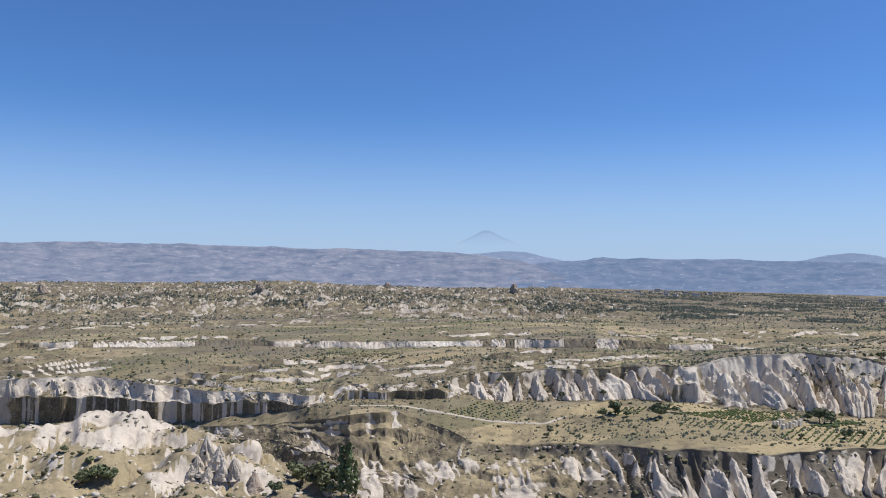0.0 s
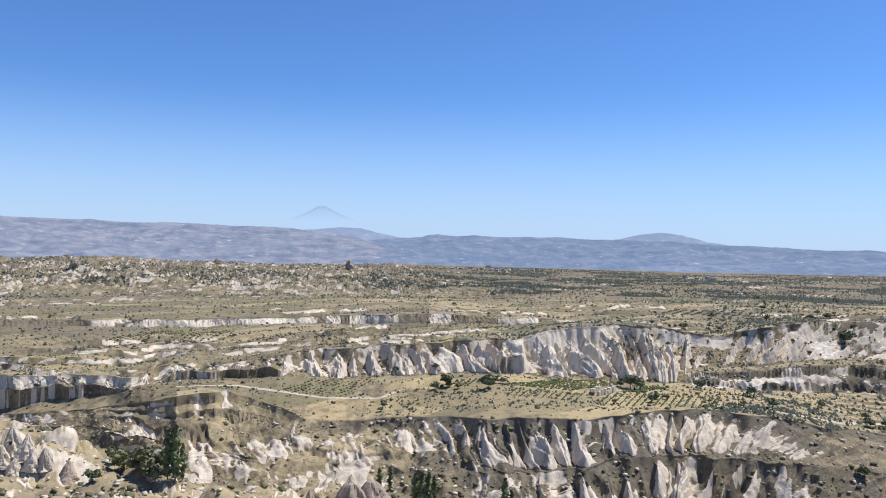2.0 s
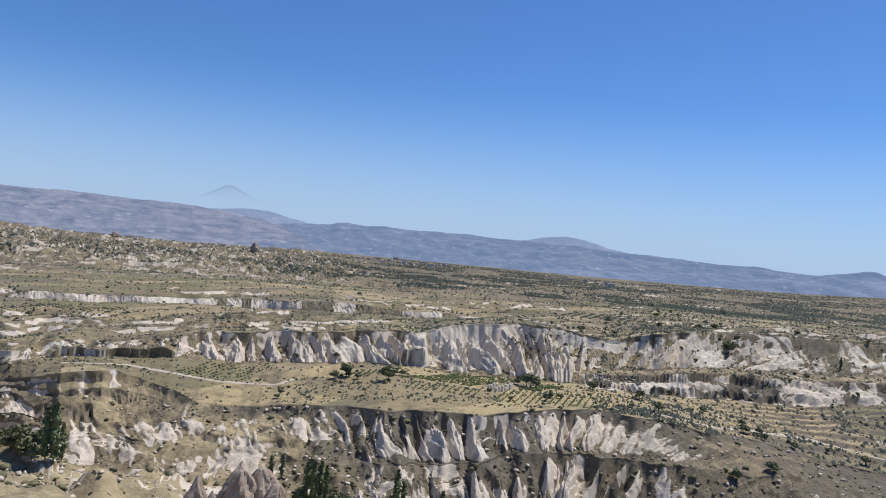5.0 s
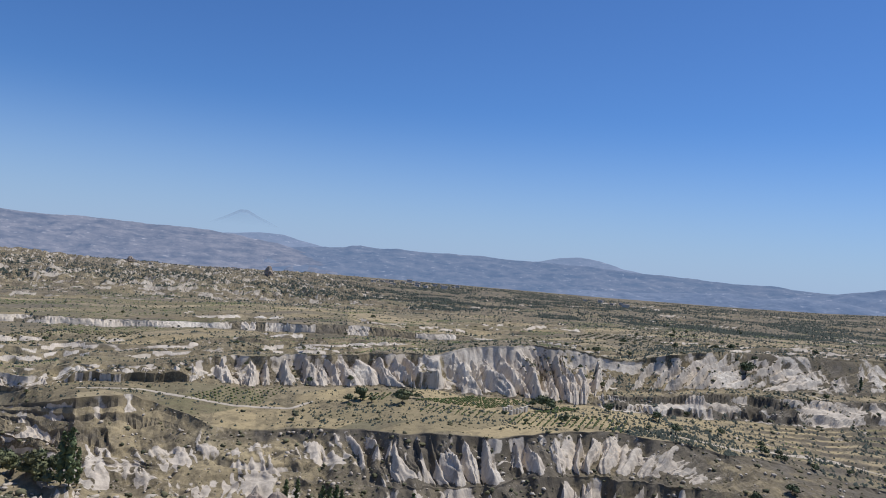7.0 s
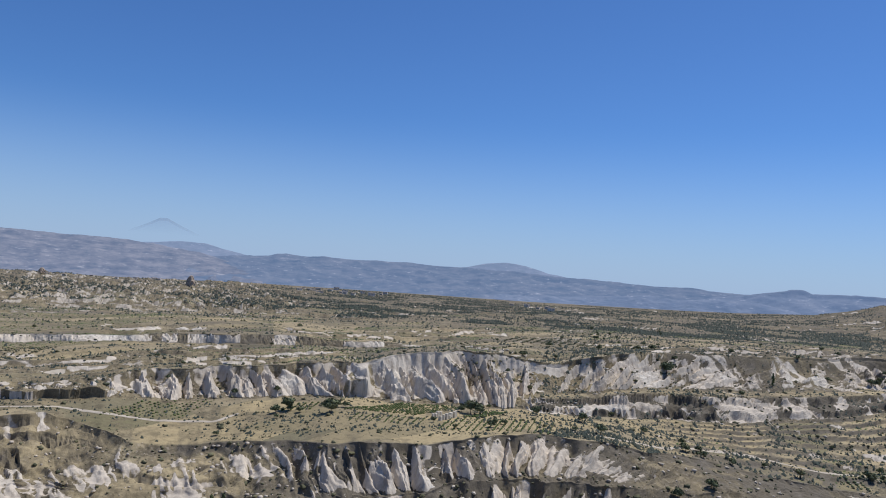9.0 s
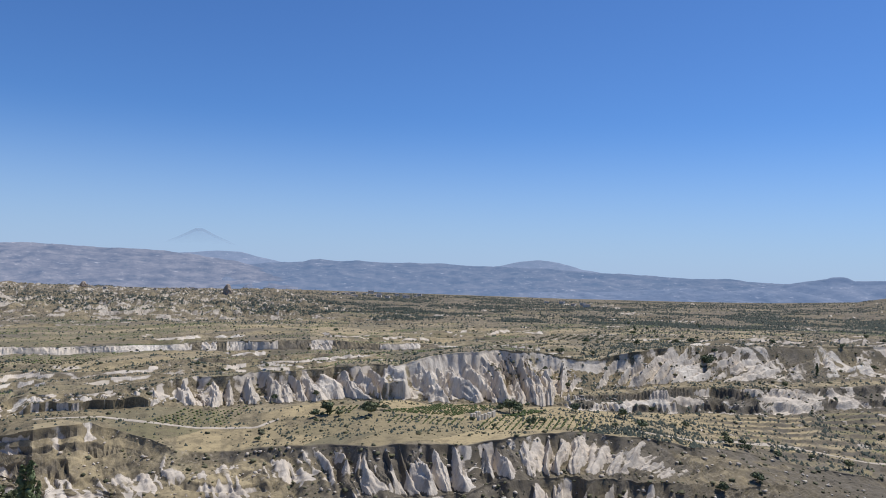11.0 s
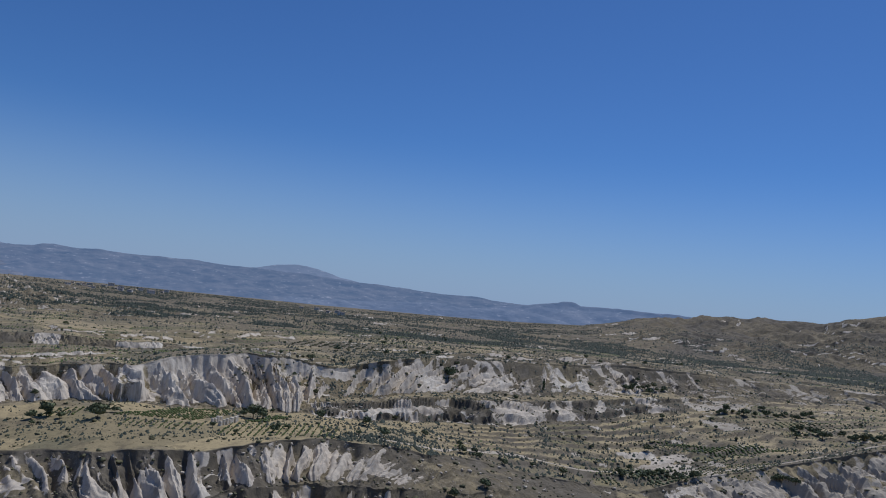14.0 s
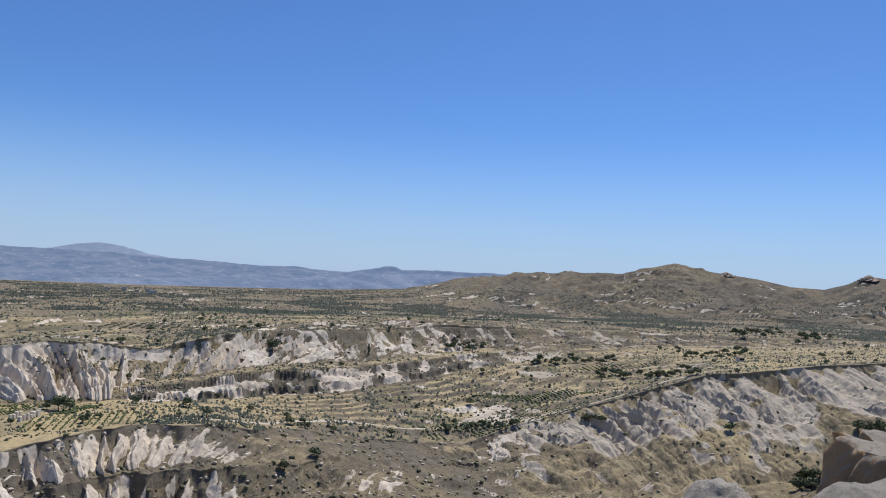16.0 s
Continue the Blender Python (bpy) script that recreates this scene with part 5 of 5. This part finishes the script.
# ---- tuff cones ----
def cone_rock(az, el, height, radius, mat, label, seed, holes=0, sharp=1.0, leanx=0.0, spot=None):
    p = spot or sight(az, el)[0]
    az_n, rings = 34, 26
    q = np.linspace(0, 1, rings)[:, None]
    t = np.linspace(0, 2 * np.pi, az_n)[None, :]
    prof = radius * (np.power(1 - q, sharp) * 0.93 + 0.07 * np.sqrt(np.clip(1 - q, 0, 1)))
    wob = 1 + 0.30 * fbm(np.cos(t) * 1.5 + seed, np.sin(t) * 1.5 + q * 2.6, 1.0, 5, seed, 0.6) + 0.015 * np.sin(q * 26 + seed)
    wob = 1 + (wob - 1) * np.ones_like(q)
    rad = prof * wob
    x = rad * np.cos(t) + leanx * q * height
    y = rad * np.sin(t)
    z = q * height * np.ones_like(t) - 1.5
    xyz = np.stack([x, y, z], -1)
    xyz[:, -1] = xyz[:, 0]
    ob = new("rock_cone")
    ob.location = p
    tagged(ob, label, "rock formation", group="tuff cones")
    part("body", grid_mesh("body", xyz, rings, az_n, shade=False), mat, ob)
    rng = random.Random(seed)
    for k in range(holes):
        a = radians(270 - az) + rng.uniform(-0.7, 0.7)
        qz = rng.uniform(0.2, 0.6)
        rr = radius * ((1 - qz) ** sharp * 0.93 + 0.07) * 1.02
        bm = bmesh.new()
        bmesh.ops.create_cube(bm, size=1)
        m = Matrix.Translation((rr * math.cos(a) + leanx * qz * height, rr * math.sin(a), qz * height - 1.5)) @ Matrix.Rotation(a, 4, "Z") @ Matrix.Diagonal((1.6, 0.8, 1.1, 1))
        bmesh.ops.transform(bm, matrix=m, verts=bm.verts)
        bmesh.ops.bevel(bm, geom=bm.edges[:], offset=0.1, segments=1, affect="EDGES")
        part("window", bm, HOLE, ob, "dark cut window hole")
    return ob


CONES = [
    (-20.1, -14.2, 12, 4.2, 0, 1, 0.85, 0.0), (-19.4, -14.6, 10, 3.6, 0, 0, 0.8, 0.1), (-20.6, -14.9, 8, 3.4, 0, 0, 0.7, -0.1), (-19.0, -15.3, 8, 3.2, 0, 0, 0.8, 0.05), (-18.2, -15.3, 8, 3.4, 0, 0, 0.7, 0.0),
    (-16.8, -16.2, 8, 3.6, 1, 0, 0.75, 0.0), (-21.1, -15.2, 6, 3.0, 0, 0, 0.8, 0.0), (-20.0, -15.6, 7, 3.2, 0, 0, 0.8, 0.0), (2.4, -18.0, 8, 3.4, 0, 0, 0.8, 0.1), (12.5, -18.3, 6, 2.6, 0, 0, 0.6, 0.0),
]
for k, (a, e, h, w, d, holes, sharp, lx) in enumerate(CONES):
    cone_rock(a, e, h, w, TUFF_DARK if d else TUFF, "brown weathered tuff cone with cut window holes" if d and holes else ("brown pointed tuff cone" if d else "pale pointed tuff cone on a slope"), 60 + k, holes, sharp, lx)

NEAR_CONES = [(0.9, 250, 21.0, 9.0, 1.0, 0.0, 2), (2.9, 246, 22.0, 8.0, 0.75, 0.14, 3), (4.0, 240, 21.5, 8.5, 0.55, 0.0, 1), (5.4, 243, 20.0, 8.0, 0.5, 0.0, 3),
              (4.9, 255, 22.5, 4.0, 0.8, 0.05, 0), (6.2, 236, 16.0, 6.5, 0.5, 0.1, 2), (2.0, 236, 14.0, 6.0, 0.9, 0.0, 0)]
for k, (a, r, h, w, sharp, lx, holes) in enumerate(NEAR_CONES):
    a, h, w = a - 1.4, h * 0.88, w * 0.88
    cone_rock(a, 0, h, w, TUFF_DARK, "brown weathered tuff cone with cut window holes" if holes else "brown pointed tuff cone", 40 + k, holes, sharp, lx, place(a, r))

# far dark rock towers on the plain
for k, (a, e, h, w) in enumerate([(2.05, -2.35, 27, 12), (-16.6, -2.45, 22, 11), (-30.8, -2.5, 22, 9), (-7.4, -2.0, 14, 9)]):
    cone_rock(a, e, h, w, TUFF_DARK, "dark castle-like rock tower on the far plain", 90 + k, 0, 0.45, 0.02)


for k, (a, r, h, w) in enumerate([(69.1, 2480, 14, 22), (77.9, 2440, 18, 24), (58.4, 2490, 8, 14)]):
    p = place(a, r) - Vector((0, 0, 4))
    cone_rock(a, 0, h, w, TUFF_DARK, "dark rocky crest on a far hill", 97 + k, 0, 0.72, 0.05, p)


# ---- near rocks of the castle ----
def boulder(name, label, centre, size, mat, seed, rough=0.16, power=0.85):
    v, f = ico(6)
    d = fbm(v[:, 0] * 1.6 + seed + v[:, 2] * 0.5, v[:, 1] * 1.6 + v[:, 2] * 1.4, 1.0, 6, seed, 0.55)
    p = np.sign(v) * np.abs(v) ** power
    p = p * (1 + rough * d[:, None]) * np.array(size) + np.array(centre)
    me = soup_mesh(name, p, f)
    me.polygons.foreach_set("use_smooth", np.full(len(f), True))
    ob = part(name, me, mat)
    return tagged(ob, label, "rock", group="castle rocks")


def at(az, el, r):
    return (r * math.sin(radians(az)), r * math.cos(radians(az)), r * math.tan(radians(el)))


def near_rock(name, low, high, lichen, scale, top=None):
    m, n, l, b = material(name)
    pos = n.new("ShaderNodeNewGeometry").outputs["Position"]
    c = ramp(n, l, noise_node(n, l, pos, scale * 0.25, 4), [(0.35, low), (0.65, high)])
    c = mix(n, l, ramp(n, l, noise_node(n, l, pos, scale, 8, 0.75), [(0.5, (0, 0, 0)), (0.68, (0.8, 0.8, 0.8))]), c, lichen)
    # faces that point up take a colour of their own
    if top:
        up = n.new("ShaderNodeSeparateXYZ")
        l.new(n.new("ShaderNodeNewGeometry").outputs["True Normal"], up.inputs[0])
        c = mix(n, l, ramp(n, l, up.outputs[2], [(0.45, (0, 0, 0)), (0.75, (0.85, 0.85, 0.85))]), c, top)
    l.new(c, b.inputs["Base Color"])
    b.inputs["Roughness"].default_value = 0.95
    bump(n, l, b, noise_node(n, l, pos, scale * 2, 9, 0.75), 1.0, 0.5 / scale)
    return m


ROCK = near_rock("near_grey_tuff", (0.38, 0.345, 0.29), (0.52, 0.475, 0.405), (0.22, 0.195, 0.16), 4.0)
CRAG = near_rock("crag_tuff", (0.38, 0.28, 0.19), (0.54, 0.35, 0.18), (0.26, 0.20, 0.145), 0.5, (0.42, 0.385, 0.32))


def resting(az, el, r, half_width):
    """Centre and half sizes of a rock that reaches from the ground up to a slope of sight."""
    top = r * math.tan(radians(el))
    low = float(terrain(np.array([az]), np.array([float(r)]))[0][0]) - 1.5
    return (r * math.sin(radians(az)), r * math.cos(radians(az)), (top + low) / 2), (half_width, half_width, (top - low) / 2)


c, s = resting(69.5, -13.2, 14.0, 1.05)
boulder("boulder", "rounded pale grey tuff boulder with rough grain", c, s, ROCK, 3, 0.07, 0.8)
c, s = resting(81.3, -11.2, 11.0, 1.75)
boulder("boulder", "large rounded grey tuff shoulder of the castle", c, s, ROCK, 8, 0.07, 0.8)


def crag(az, el, r, half_width):
    """A broken block of the castle rock: steep cracked sides, a paler grey top that tilts towards the castle."""
    c, half = resting(az, el, r, half_width)
    v, f = ico(6)
    flat = np.clip(v * np.array((1.35, 1.35, 1.6)), -1, 1)
    away = v[:, 0] * math.sin(radians(az)) + v[:, 1] * math.cos(radians(az))
    side = v[:, 0] * math.cos(radians(az)) - v[:, 1] * math.sin(radians(az))
    d = 0.17 * fbm(v[:, 0] * 2.3 + v[:, 2], v[:, 1] * 2.3 + v[:, 2] * 1.6, 1.0, 6, 5, 0.6)
    d = d + 0.10 * (ridged(side * 3.0 + away * 2, v[:, 2] * 1.8, 1.0, 4, 6) - 0.5) * (1 - smooth(0.4, 0.8, v[:, 2]))
    d = d - 0.10 * smooth(0.1, 0.5, -v[:, 2]) * smooth(-0.2, 0.4, -away)
    p = flat * (1 + d[:, None] * np.array((1, 1, 0.15)))
    p[:, 2] = p[:, 2] + smooth(0.3, 0.8, v[:, 2]) * (0.05 * away - 0.03 * side + 0.03 * fbm(v[:, 0], v[:, 1], 0.3, 4, 9))
    me = soup_mesh("crag", p * np.array(half) + np.array(c), f)
    me.polygons.foreach_set("use_smooth", np.full(len(f), True))
    return tagged(part("crag", me, CRAG), "brown weathered crag with an orange broken face", "rock", group="castle rocks")


crag(82.9, -9.4, 95.0, 9.8)


# ---- houses far off ----
def box(size, centre, bevel=0.0):
    bm = bmesh.new()
    bmesh.ops.create_cube(bm, size=1)
    bmesh.ops.transform(bm, matrix=Matrix.Translation(centre) @ Matrix.Diagonal((*size, 1)), verts=bm.verts)
    if bevel:
        bmesh.ops.bevel(bm, geom=bm.edges[:], offset=bevel, segments=1, affect="EDGES")
    return bm


PLASTER = flat_material("pale_plaster", (0.55, 0.50, 0.43), (0.68, 0.64, 0.57), 0.4)
ROOF = flat_material("roof_slab", (0.36, 0.30, 0.26), (0.46, 0.40, 0.35), 0.5)


def house_proto(w, d, h, label):
    ob = tagged(new("house"), label, "house", group="houses of the far village")
    part("wall", box((w, d, h + 2), (0, 0, h / 2 - 1), 0.1), PLASTER, ob)
    part("roof", box((w + 0.8, d + 0.8, 0.5), (0, 0, h + 0.252), 0.08), ROOF, ob)
    for k in range(3):
        part("window", box((1.3, 0.12, 1.5), ((k - 1) * w * 0.3, -d / 2 - 0.05, h * 0.6)), HOLE, ob)
    return ob


homes = [house_proto(10, 8, 5, "cream flat-roofed village house"), house_proto(14, 9, 7, "pale two-storey village house with flat roof"), house_proto(8, 8, 4, "small plastered house with flat roof")]
hr = random.Random(21)
for k in range(46):
    a = hr.uniform(9.5, 16.5) if k < 24 else (hr.uniform(-9, 2.5) if k < 40 else hr.uniform(25, 31))
    p = place(a, hr.uniform(2250, 2700) if k < 40 else hr.uniform(2000, 2400))
    copy_scaled(homes[k % 3], p, hr.uniform(0.9, 1.3), radians(-a + hr.uniform(-40, 40)))
for p in homes:
    remove_thing(p)

hut = house_proto(5, 4, 2.8, "small white hut beside poplar trees")
p = sight(7.0, -19.75)[0]
copy_scaled(hut, p, 0.8, radians(10))
p = sight(70.25, -4.95)[0]
tagged(copy_scaled(hut, p, 1.3, radians(-30)), "small white farm hut among dark trees", "hut")
remove_thing(hut)
